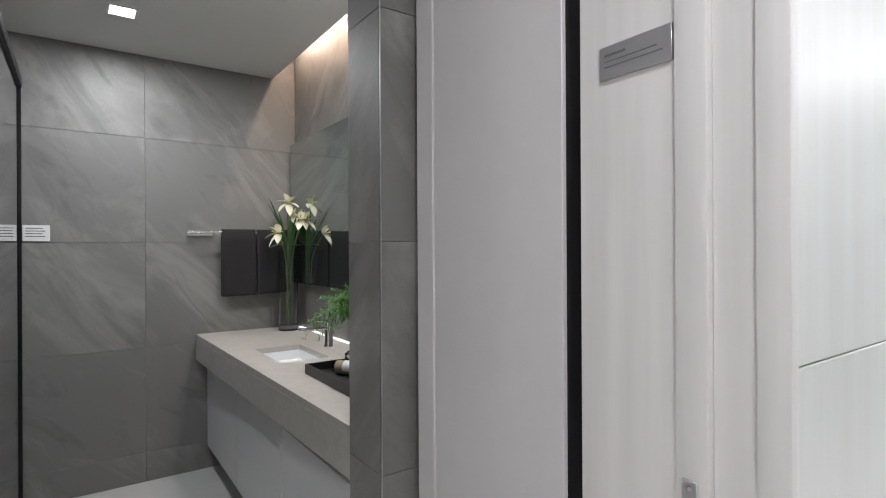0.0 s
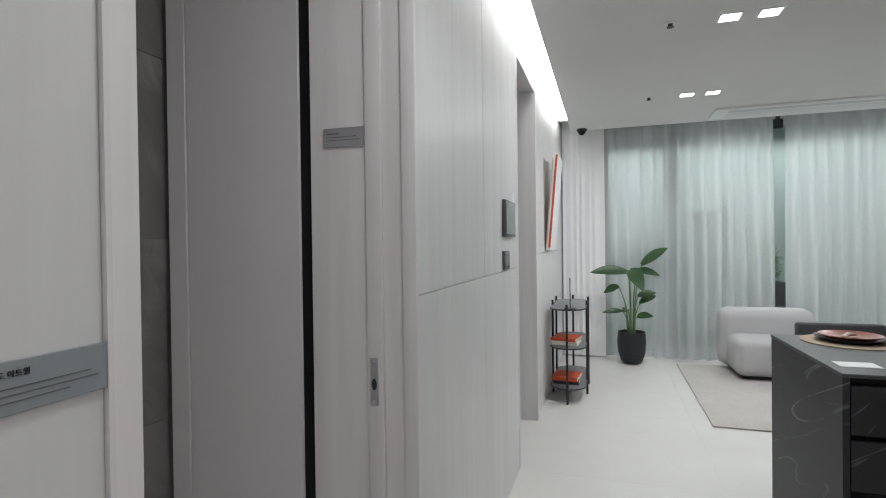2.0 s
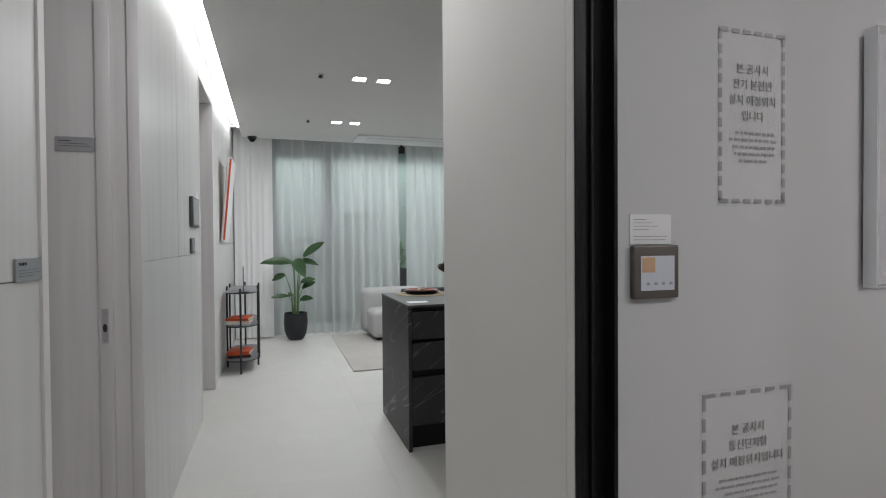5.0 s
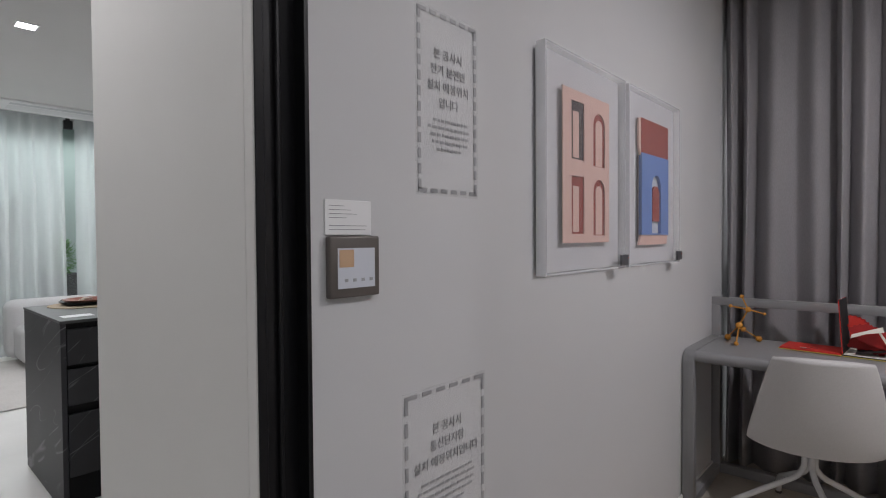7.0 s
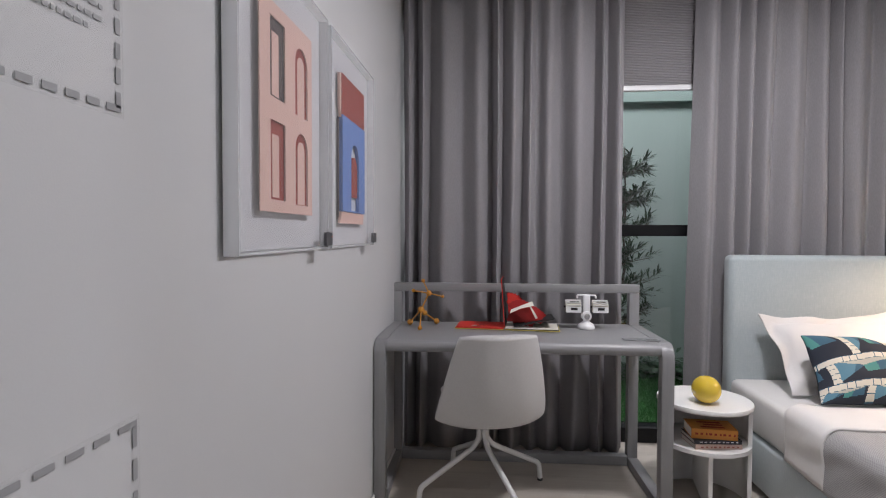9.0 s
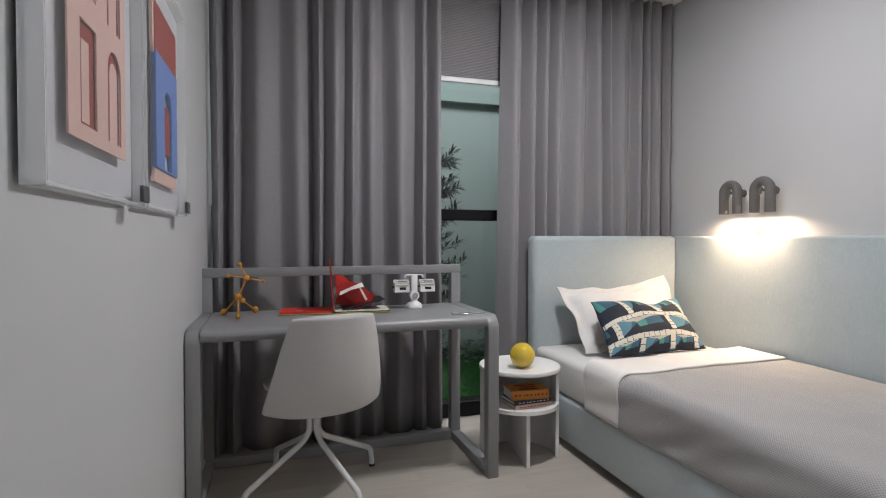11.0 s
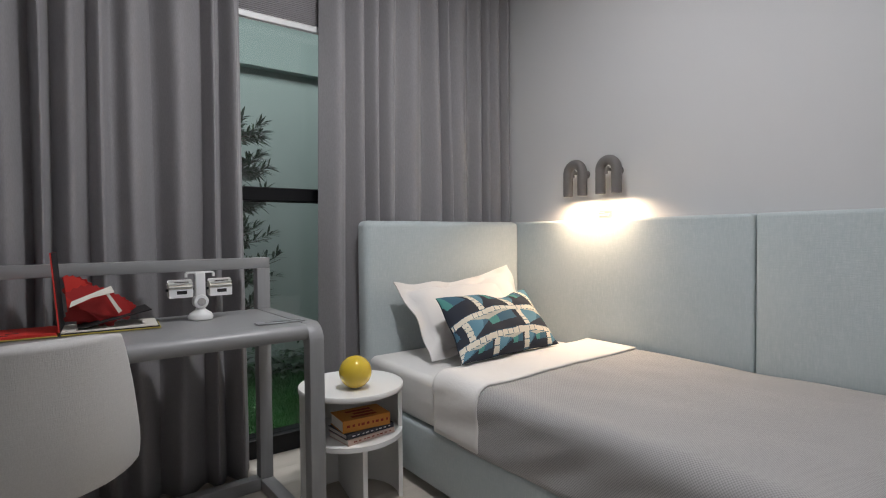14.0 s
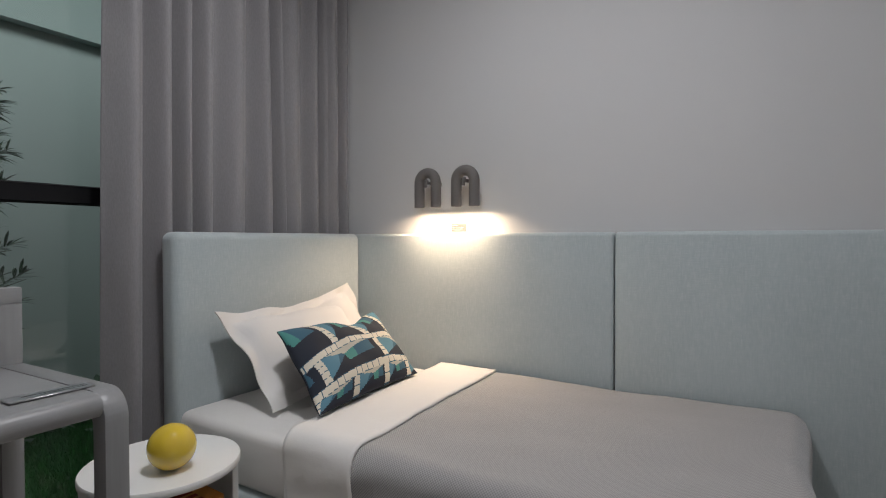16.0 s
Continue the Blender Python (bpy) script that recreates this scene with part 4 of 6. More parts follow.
def leaf(bm, base, way, length, width, droop=0.25, fold=0.15, steps_=5, normal=(0, 0, 1)):
    """One pointed leaf as a small folded strip."""
    way = Vector(way).normalized()
    side = way.cross(Vector(normal))
    side = side.normalized() if side.length > 1e-4 else way.orthogonal().normalized()
    up = side.cross(way)
    rows = []
    for k in range(steps_ + 1):
        f = k / steps_
        c = Vector(base) + way * length * f - Vector((0, 0, 1)) * droop * length * f * f
        w = width * math.sin(math.pi * min(1, 0.08 + f * 0.92)) ** 0.8 * 0.5 if k < steps_ else 0.0004
        rows.append([bm.verts.new(c - side * w + up * w * fold), bm.verts.new(c), bm.verts.new(c + side * w + up * w * fold)])
    for a, b in zip(rows, rows[1:]):
        bm.faces.new((a[0], a[1], b[1], b[0]))
        bm.faces.new((a[1], a[2], b[2], b[1]))


def narrow_tree(name, at, height, seed, label, reach=0.42, low=0.35):
    rnd = random.Random(seed)
    ob = thing(name, at, label, "tree")
    x, y, z = at
    trunk = bmesh.new()
    leaves = bmesh.new()
    for k in range(3):
        lean = Vector((rnd.uniform(-0.12, 0.12), rnd.uniform(-0.1, 0.1), 1))
        pts = [Vector((x + rnd.uniform(-0.02, 0.02), y, z)) + lean * height * f * rnd.uniform(0.97, 1.0) + Vector((0.03 * math.sin(f * 5 + k), 0, 0)) for f in steps(0, 1, 8)]
        tube(pts, 0.016, 8, trunk, taper=0.003)
        for b in range(38):
            f = rnd.uniform(low, 1.0)
            p = pts[min(8, int(f * 8))]
            a = rnd.uniform(0, 6.283)
            d = Vector((math.cos(a), math.sin(a), rnd.uniform(0.0, 0.8))).normalized()
            ln = reach * (1.15 - 0.7 * f) * rnd.uniform(0.6, 1.1)
            tw = [p + d * ln * s + Vector((0, 0, -0.10 * ln * s * s)) for s in steps(0, 1, 4)]
            tube(tw, 0.004, 5, trunk, taper=0.0015)
            for q in range(34):
                s = rnd.uniform(0.2, 1.0)
                at_ = p + d * ln * s
                w = (d + Vector((rnd.uniform(-1, 1), rnd.uniform(-1, 1), rnd.uniform(-0.5, 0.7)))).normalized()
                leaf(leaves, at_, w, rnd.uniform(0.07, 0.12), 0.017, 0.2, 0.2, 3)
    part("trunk", trunk, bark_m.m, ob)
    part("crown", leaves, leaf_m.m, ob)
    return ob


narrow_tree("olive_tree", (-2.02, -5.05, 0.0), 1.95, 12, "slender olive tree with narrow dark leaves outside the window", 0.42)
narrow_tree("olive_tree", (7.3, -1.55, 0.0), 1.9, 5, "slender leafy tree seen faintly through the sheer curtain", 0.5)
shrub = thing("potted_shrub", (6.75, -2.08, 0.0), "green shrub in a black planter outside the window", "plant")
part("planter", box(6.6, -2.26, 0, 6.9, -1.9, 0.86, 0.01, 2), dark_plastic, shrub)
bm = bmesh.new()
rnd = random.Random(3)
for k in range(700):
    d = Vector((rnd.gauss(0, 1), rnd.gauss(0, 1), rnd.gauss(0, 1))).normalized() * rnd.uniform(0.2, 1) ** 0.5
    leaf(bm, (6.75 + d.x * 0.17, -2.08 + d.y * 0.17, 1.06 + d.z * 0.24), (d.x, d.y, d.z + 0.3), 0.06, 0.03, 0.2, 0.2, 2)
bright_leaf = plain("bright_leaf", (0.07, 0.22, 0.035), 0.5)
part("leaves", bm, bright_leaf, shrub)
ivy = bmesh.new()
for k in range(900):
    leaf(ivy, (rnd.uniform(-3.3, -1.2), rnd.gauss(-5.30, 0.12), rnd.uniform(0.02, 0.20) * rnd.uniform(0.4, 1)), (rnd.uniform(-1, 1), rnd.uniform(-0.3, 1), rnd.uniform(-0.1, 0.8)), rnd.uniform(0.05, 0.09), 0.05, 0.3, 0.2, 2)
iv = tagged(part("ground_ivy", ivy, ivy_m.m), "grey-green ivy creeping along the garden wall's foot", "ivy", kind="stuff")

# ---- living room: ceiling fixtures ----
def downlight(x, y, z, s=0.05, group="square downlights"):
    ob = thing("downlight", (x, y, z), "small square recessed ceiling light, lit white", "ceiling light", group)
    rim = bmesh.new()
    for a, b, c, d in ((-s - 0.01, -s - 0.01, s + 0.01, -s), (-s - 0.01, s, s + 0.01, s + 0.01), (-s - 0.01, -s, -s, s), (s, -s, s + 0.01, s)):
        box(x + a, y + b, z - 0.006, x + c, y + d, z, bm=rim)
    part("frame", rim, white_plastic, ob, smooth=False)
    part("diffuser", box(x - s, y - s, z - 0.004, x + s, y + s, z - 0.001), led, ob)


# The hall fixtures are assumed; they only house the added fill light.
for x, y in DOWNLIGHTS + HALL_FILLS:
    downlight(x, y, CEIL)
# The second bedroom fixture is made up to go with the fill.
for x, y in BED_MAIN_AND_FILL:
    downlight(x, y, CEIL, 0.1)
for x, y in BATH_LIGHTS:
    downlight(x, y, 2.476)
dome = thing("security_camera", (5.51, 0.02, CEIL), "small black dome camera on the ceiling", "camera")
part("base", lathe([(0, 0), (0.055, 0), (0.055, -0.02), (0.045, -0.03), (0, -0.03)], 24, 5.51, 0.02, CEIL), dark_plastic, dome)
part("dome", sphere((5.51, 0.02, CEIL - 0.028), 0.040, 20, 12), black_metal, dome)
for x, y in ((2.763, -0.589), (4.386, -0.592)):
    sp = thing("sprinkler", (x, y, CEIL), "small recessed sprinkler head in the ceiling", "sprinkler", "ceiling sprinklers")
    part("rosette", lathe([(0, 0), (0.03, 0), (0.028, -0.006), (0, -0.006)], 18, x, y, CEIL), white_plastic, sp)
    part("head", lathe([(0, -0.006), (0.014, -0.006), (0.012, -0.02), (0.020, -0.022), (0.020, -0.025), (0, -0.025)], 14, x, y, CEIL), dark_plastic, sp)
sd = thing("smoke_detector", (2.80, -1.894, CEIL), "round white ceiling detector", "detector")
part("base", lathe([(0, 0), (0.06, 0), (0.058, -0.02), (0, -0.02)], 28, 2.80, -1.894, CEIL), white_plastic, sd)
part("cap", lathe([(0, -0.02), (0.042, -0.02), (0.036, -0.036), (0, -0.038)], 28, 2.80, -1.894, CEIL), white_plastic, sd)
ac = thing("ceiling_air_conditioner", (5.2, -2.03, CEIL), "white slim ceiling cassette air conditioner", "air conditioner")
part("panel", box(5.0, -2.83, CEIL - 0.022, 5.42, -1.23, CEIL, 0.008, 2), white_plastic, ac)
part("louver", box(5.06, -2.70, CEIL - 0.026, 5.13, -1.36, CEIL - 0.0215, 0.002, 1), plain("louver_grey", (0.55, 0.56, 0.57), 0.4), ac)
part("grille", box(5.18, -2.70, CEIL - 0.025, 5.36, -1.36, CEIL - 0.0215, 0.002, 1), plain("grille_white", (0.70, 0.70, 0.70), 0.5), ac)

# ---- living room: furniture ----
rug_m = Mat("beige_rug", (0.50, 0.48, 0.455), 0.95)
rug_m.vary(0.25, (0.58, 0.56, 0.535), 0.8, detail=5, distort=0.8).vary(0.01, (0.30, 0.28, 0.255), 0.4).bump(rug_m.noise(0.006, 3), 0.6, 0.004)
rug = solid("rug", box(3.684, -3.4, 0.001, 5.75, -0.958, 0.014, 0.005, 2), rug_m.m, "beige mottled low-pile rug under the sofa", "rug", "thing")
del rug["kind"]
sofa = thing("sofa", (5.5, -1.88, 0.014), "rounded pale grey upholstered sofa", "sofa")
part("seat", box(5.10, -2.18, 0.05, 5.80, -1.41, 0.41, 0.08, 6), sofa_fabric, sofa)
part("backrest", box(5.50, -2.22, 0.05, 5.84, -1.36, 0.655, 0.10, 6), sofa_fabric, sofa)
part("plinth", box(5.20, -2.12, 0.014, 5.80, -1.48, 0.07), dark_plastic, sofa)

cart = thing("shelf_trolley", (4.41, 0.096, 0), "black metal three-tier oval shelf with orange books", "shelf")
steel_dark = plain("black_tube", (0.018, 0.018, 0.02), 0.45)
shelf_grey = Mat("dark_grey_shelf", (0.16, 0.165, 0.175), 0.4).m
def oval(x, y, lx, ly, n=12):
    r = ly
    right = [(x + lx - r + r * math.cos(a), y + r * math.sin(a)) for a in steps(-math.pi / 2, math.pi / 2, n)]
    return right + [(2 * x - px, 2 * y - py) for px, py in right]
CX, CY = 4.41, 0.096
for k, z in enumerate((0.13, 0.47, 0.80)):
    part("shelf", prism(oval(CX, CY, 0.44, 0.145), "z", z - 0.014, z, 0.003), shelf_grey, cart)
    part("rim", tube([(a, b, z - 0.006) for a, b in oval(CX, CY, 0.442, 0.147)] + [(*oval(CX, CY, 0.442, 0.147)[0], z - 0.006)], 0.006, 8), steel_dark, cart)
for x, y in ((CX - 0.445, CY), (CX + 0.445, CY), (CX - 0.08, CY - 0.15), (CX - 0.08, CY + 0.15), (CX + 0.28, CY - 0.15), (CX + 0.28, CY + 0.15)):
    part("leg", tube([(x, y, 0.0), (x, y, 0.84)], 0.010, 10), steel_dark, cart)
orange = plain("orange_book_cloth", (0.62, 0.09, 0.02), 0.6)
paper = plain("book_pages", (0.70, 0.67, 0.60), 0.8)
def book(at, size, cover, turn, label, extra="book", lettering=None):
    w, d, h = size
    ob = thing("book", at, label, "book", turn=turn)
    part("pages", box(-w / 2 + 0.003, -d / 2 + 0.003, 0.002, w / 2 - 0.003, d / 2 - 0.003, h - 0.002), paper, ob, local=True)
    part("cover", box(-w / 2, -d / 2, h - 0.002, w / 2, d / 2, h), cover, ob, local=True)
    part("cover", box(-w / 2, -d / 2, 0, w / 2, d / 2, 0.002), cover, ob, local=True)
    part("spine", box(-w / 2, d / 2 - 0.003, 0, w / 2, d / 2, h, 0.001, 1), cover, ob, local=True)
    return ob
for z, h, cover, turn, label in ((0.47, 0.034, paper, 84, "white hardback book lying on the trolley shelf"), (0.504, 0.024, orange, 78, "orange hardback book lying on another book"),
                                 (0.13, 0.028, dark_plastic, 88, "black hardback book lying on the trolley shelf"), (0.158, 0.034, orange, 82, "thick orange hardback book lying on another book")):
    book((CX - 0.17, CY + 0.02, z), (0.22, 0.25, h), cover, turn, label)
stand = thing("display_stand", (4.02, 0.07, 0.80), "thin black metal display stand on the shelf", "stand")
part("foot", box(3.97, 0.02, 0.80, 4.07, 0.12, 0.808, 0.002, 1), steel_dark, stand)
part("rod", tube([(4.02, 0.07, 0.808), (4.02, 0.07, 1.06)], 0.004, 8), steel_dark, stand)

art = thing("wall_art", (4.3, NORTH, 1.7), "slim white canvas with an orange edge, tilting forward from the wall", "picture")
tan_edge = plain("tan_edge", (0.55, 0.42, 0.30), 0.6)
for nm, q, mat_, lb in (("frame", (4.08, NORTH - 0.045, 1.30, 4.62, NORTH - 0.012, 2.14), white_plastic, ""), ("orange_band", (4.066, NORTH - 0.048, 1.32, 4.0795, NORTH - 0.030, 2.12), orange, "orange edge band"), ("tan_band", (4.10, NORTH - 0.012, 1.34, 4.60, NORTH - 0.004, 2.10), tan_edge, "tan backing board")):
    bm = box(*q, 0.002, 1)
    for v in bm.verts:
        v.co.y -= 0.075 * (v.co.z - 1.30) / 0.84
    part(nm, bm, mat_, art, lb)
part("wire", tube([(4.35, NORTH, 2.10), (4.35, NORTH - 0.085, 2.02)], 0.002, 6), steel, art)

# large-leaved plant in a dark pot
PX, PY = 5.70, -0.49
plant = thing("potted_plant", (PX, PY, 0), "tall broad-leaved green plant in a matt black pot", "plant")
pot = part("pot", lathe([(0, 0.035), (0.115, 0.035), (0.145, 0.12), (0.155, 0.24), (0.145, 0.355), (0.132, 0.355), (0.130, 0.31), (0, 0.31)], 36, PX, PY), plain("matt_black_pot", (0.016, 0.017, 0.02), 0.6), plant)
part("saucer", lathe([(0, 0.012), (0.10, 0.012), (0.112, 0.035), (0, 0.035)], 30, PX, PY), dark_plastic, pot)
for k in range(4):
    a = math.pi / 4 + k * math.pi / 2
    part("caster", sphere((PX + 0.075 * math.cos(a), PY + 0.075 * math.sin(a), 0.014), 0.014, 10, 8), dark_plastic, pot)
part("soil", lathe([(0, 0.312), (0.130, 0.312), (0.12, 0.325), (0, 0.33)], 30, PX, PY), bark_m.m, plant)
big_leaf_m = Mat("broad_green_leaf", (0.020, 0.065, 0.016), 0.4)
big_leaf_m.vary(0.08, (0.034, 0.095, 0.022), 0.6).bump(big_leaf_m.noise(0.01), 0.2, 0.002)
stem_m = plain("green_stem", (0.10, 0.19, 0.06), 0.5)
rnd = random.Random(8)
def broad_leaf(start, bend, tip, length, width, heading, droop):
    part("stalk", tube(rounded([start, bend, tip], 0.2, 8), 0.009, 8, taper=0.005), stem_m, plant)
    bm = bmesh.new()
    leaf(bm, tip, heading, length, width, droop, 0.3, 14, normal=(-0.75, 0.05, 0.6))
    part("leaf", bm, big_leaf_m.m, plant)
for dx, dy, h, length, width, hx, hy, hz, droop in (
        (0.0, -0.11, 1.10, 0.36, 0.12, 0.0, -0.28, 0.24, 0.12), (-0.04, 0.03, 1.02, 0.43, 0.13, -0.1, 0.42, 0.08, 0.18), (-0.08, 0.02, 1.05, 0.30, 0.17, -0.6, -0.3, -0.15, 0.5),
        (0.02, -0.06, 1.03, 0.26, 0.11, 0.05, -0.24, 0.02, 0.3), (-0.02, 0.13, 0.86, 0.17, 0.10, 0.0, 0.17, -0.04, 0.2), (0.0, -0.07, 0.75, 0.22, 0.09, 0.0, -0.2, 0.10, 0.25),
        (0.02, -0.09, 0.67, 0.24, 0.09, 0.1, -0.2, 0.14, 0.2), (0.0, 0.09, 0.58, 0.23, 0.07, -0.05, 0.22, 0.02, 0.15), (0.0, -0.06, 0.52, 0.20, 0.09, -0.1, -0.18, 0.08, 0.25), (-0.04, 0.04, 0.61, 0.16, 0.08, -0.3, 0.1, 0.05, 0.3)):
    broad_leaf((PX + dx * 0.4, PY + dy * 0.3, 0.325), (PX + dx * 0.5, PY + dy * 0.4, 0.325 + (h - 0.325) * 0.6), (PX + dx, PY + dy, h), length, width, (hx, hy, hz), droop)

# kitchen island
island = thing("kitchen_island", (1.99, -2.2, 0), "black marble-look kitchen island with handle-less drawers", "kitchen island")
IX0, IX1, IY = 1.587, 2.392, -0.992
part("end_panel", box(IX0, IY - 0.022, 0, IX1, IY, 0.888, 0.0015, 1), marble, island)
part("carcass", box(IX0 + 0.04, -3.5, 0.09, IX1 - 0.02, IY - 0.022, 0.885), black_metal, island)
part("plinth", box(IX0 + 0.07, -3.5, 0, IX1 - 0.06, IY - 0.022, 0.09), black_metal, island)
for k in range(3):
    yb = IY - 0.026 - 0.82 * k
    for za, zb in ((0.690, 0.858), (0.498, 0.668), (0.158, 0.454)):
        part("drawer", box(IX0 + 0.004, yb - 0.815, za, IX0 + 0.03, yb, zb, 0.0015, 1), marble, island)
top_m = Mat("grey_island_top", (0.066, 0.066, 0.068), 0.40, Specular_IOR_Level=0.3)
top_m.vary(0.12, (0.09, 0.09, 0.092), 0.6, detail=5)
wt = thing("worktop", (1.99, -2.2, 0.888), "thin dark grey stone worktop on the island", "worktop")
part("slab", box(IX0 - 0.004, -3.5, 0.888, IX1 + 0.004, IY + 0.003, 0.902, 0.002, 1), top_m.m, wt)
pc = thing("paper_card", (1.76, -1.09, 0.902), "white card lying on the worktop", "card")
part("card", box(1.70, -1.16, 0.9022, 1.79, -1.03, 0.9030), white_plastic, pc)
mat_weave = Mat("woven_placemat", (0.42, 0.34, 0.24), 0.9)
mat_weave.vary(0.006, (0.32, 0.25, 0.17), 0.6).bump(mat_weave.noise(0.004), 0.5, 0.002)
copper = plain("copper_glaze", (0.24, 0.075, 0.045), 0.3)
for yy in (-1.26, -1.85):
    pm = thing("placemat", (2.23, yy, 0.902), "round woven straw placemat on the worktop", "placemat", "place settings")
    part("mat", lathe([(0, 0), (0.19, 0), (0.19, 0.005), (0, 0.005)], 40, 2.23, yy, 0.902), mat_weave.m, pm)
    pt = thing("plate", (2.24, yy, 0.907), "black plate under a copper-red plate", "plate", "place settings")
    part("charger", lathe([(0, 0), (0.10, 0), (0.135, 0.018), (0.137, 0.021), (0.10, 0.006), (0, 0.006)], 40, 2.24, yy, 0.907), dark_plastic, pt)
    part("top_plate", lathe([(0, 0.012), (0.09, 0.012), (0.120, 0.028), (0.118, 0.031), (0.088, 0.017), (0, 0.017)], 40, 2.24, yy, 0.907), copper, pt)
    nk = thing("napkin", (2.22, yy + 0.02, 0.925), "folded pale napkin tied on the plate", "napkin")
    part("cloth", tube([(2.17, yy + 0.05, 0.931), (2.21, yy + 0.02, 0.941), (2.27, yy - 0.03, 0.933)], 0.012, 10, taper=0.006), paper, nk)
vase = thing("glass_bowl", (1.99, -1.50, 0.902), "wide amber and black glass bowl on a clear foot", "bowl")
VX, VY = 1.99, -1.50
amber = plain("amber_black_glass", (0.030, 0.014, 0.006), 0.05, 0.0, Transmission_Weight=0.25, IOR=1.5)
amber_clear = plain("amber_glass", (0.42, 0.24, 0.06), 0.06, 0.0, Transmission_Weight=0.6, IOR=1.45)
bowl = lathe([(0, 0.085), (0.045, 0.095), (0.068, 0.12), (0.115, 0.155), (0.158, 0.180), (0.184, 0.196), (0.192, 0.214), (0.186, 0.232), (0.165, 0.240), (0.140, 0.232), (0.10, 0.200), (0.05, 0.175), (0, 0.168)], 56)
for v in bowl.verts:
    v.co.x *= 0.62
    v.co.z += 0.004 * math.sin(3 * math.atan2(v.co.y, v.co.x + 1e-6) + 0.6) * max(0, v.co.z - 0.15) / 0.08
part("bowl", moved(bowl, Matrix.Translation((VX, VY, 0.902))), amber, vase)
part("amber_core", moved(sphere((0, 0, 0), 1.0, 28, 16, scale=(0.030, 0.088, 0.026)), Matrix.Translation((VX - 0.072, VY - 0.014, 1.088)) @ pose(0, 0, 0, 0, -38, 0)), amber_clear, vase, "translucent amber patch")
part("foot", lathe([(0, 0.0), (0.060, 0.0), (0.064, 0.006), (0.066, 0.05), (0.058, 0.098), (0, 0.098)], 36, VX, VY, 0.902), glass, vase, "clear glass foot")
rc = thing("glass_jar", (2.28, -1.72, 0.902), "red candle in a clear glass", "candle")
part("glass", lathe([(0.045, 0), (0.05, 0.10), (0.047, 0.10), (0.043, 0.006), (0, 0.006)], 24, 2.28, -1.72, 0.902, close=False), glass, rc)
part("candle", lathe([(0, 0.007), (0.040, 0.007), (0.041, 0.075), (0, 0.075)], 24, 2.28, -1.72, 0.902), orange, rc)
bench = thing("dining_chair", (2.95, -1.55, 0), "grey upholstered dining chair behind the island", "chair")
seat_grey = plain("chair_grey", (0.07, 0.07, 0.075), 0.8)
part("seat", box(2.72, -1.78, 0.42, 3.17, -1.32, 0.49, 0.03, 4), seat_grey, bench)
part("backrest", box(3.13, -1.78, 0.47, 3.18, -1.32, 0.86, 0.02, 4), seat_grey, bench)
for x in (2.76, 3.14):
    for y in (-1.74, -1.36):
        part("leg", tube([(x, y, 0), (x, y, 0.43)], 0.012, 10, taper=0.016), dark_plastic, bench)

# ---- hall fittings ----
wallpad = thing("wall_pad", (2.25, NORTH, 1.49), "grey framed touch-screen home control panel on the wall", "control panel")
frame_dark = plain("dark_grey_plastic", (0.09, 0.09, 0.095), 0.4)
part("body", box(2.13, NORTH - 0.022, 1.395, 2.42, NORTH, 1.588, 0.004, 2), frame_dark, wallpad)
part("screen", box(2.142, NORTH - 0.0235, 1.41, 2.408, NORTH - 0.0215, 1.575), pad_glass, wallpad)
sw = thing("wall_switch", (2.2, NORTH, 1.27), "grey wall switch panel below the control screen", "switch")
part("body", box(2.13, NORTH - 0.014, 1.225, 2.27, NORTH, 1.322, 0.003, 2), frame_dark, sw)
part("screen", box(2.145, NORTH - 0.0155, 1.24, 2.255, NORTH - 0.0135, 1.308), pad_glass, sw)
tag = thing("sign_plate", (2.45, NORTH, 1.56), "narrow clear plastic sign beside the control panel", "sign")
part("plate", box(2.43, NORTH - 0.004, 1.45, 2.50, NORTH, 1.65, 0.001, 1), white_plastic, tag)
notice_mid = plain("sign_print_grey", (0.13, 0.135, 0.14), 0.5)
hs = thing("hall_sign", (-0.165, NORTH, 1.24), "grey acrylic sign with black print on the hall wall", "sign")
sign_grey = plain("grey_acrylic", (0.26, 0.28, 0.29), 0.35)
part("plate", box(-0.229, NORTH - 0.005, 1.2155, -0.105, NORTH, 1.2635, 0.0006, 1), sign_grey, hs)
part("lettering", moved(writing("복도 아트월", 0.0072, dark_plastic), Matrix.Translation((-0.200, NORTH - 0.0055, 1.2515))), dark_plastic, hs)
for k, l in enumerate((0.092, 0.10, 0.07)):
    part("print_line", box(-0.216, NORTH - 0.0056, 1.2385 - 0.0062 * k, -0.216 + l, NORTH - 0.0049, 1.2398 - 0.0062 * k), notice_mid, hs)
dp = thing("door_sign", (RX, 0.5, 1.67), "brushed steel sign plate on the door jamb", "sign")
part("plate", box(RX - 0.001, 0.436, 1.647, RX + 0.004, 0.566, 1.702, 0.0008, 1), steel, dp)
for k, (a, b, h) in enumerate(((0.515, 0.555, 0.004), (0.46, 0.555, 0.0018), (0.45, 0.555, 0.0018))):
    part("print_line", box(RX - 0.0016, a, 1.684 - 0.009 * k, RX - 0.0009, b, 1.684 + h - 0.009 * k), notice_mid, dp)

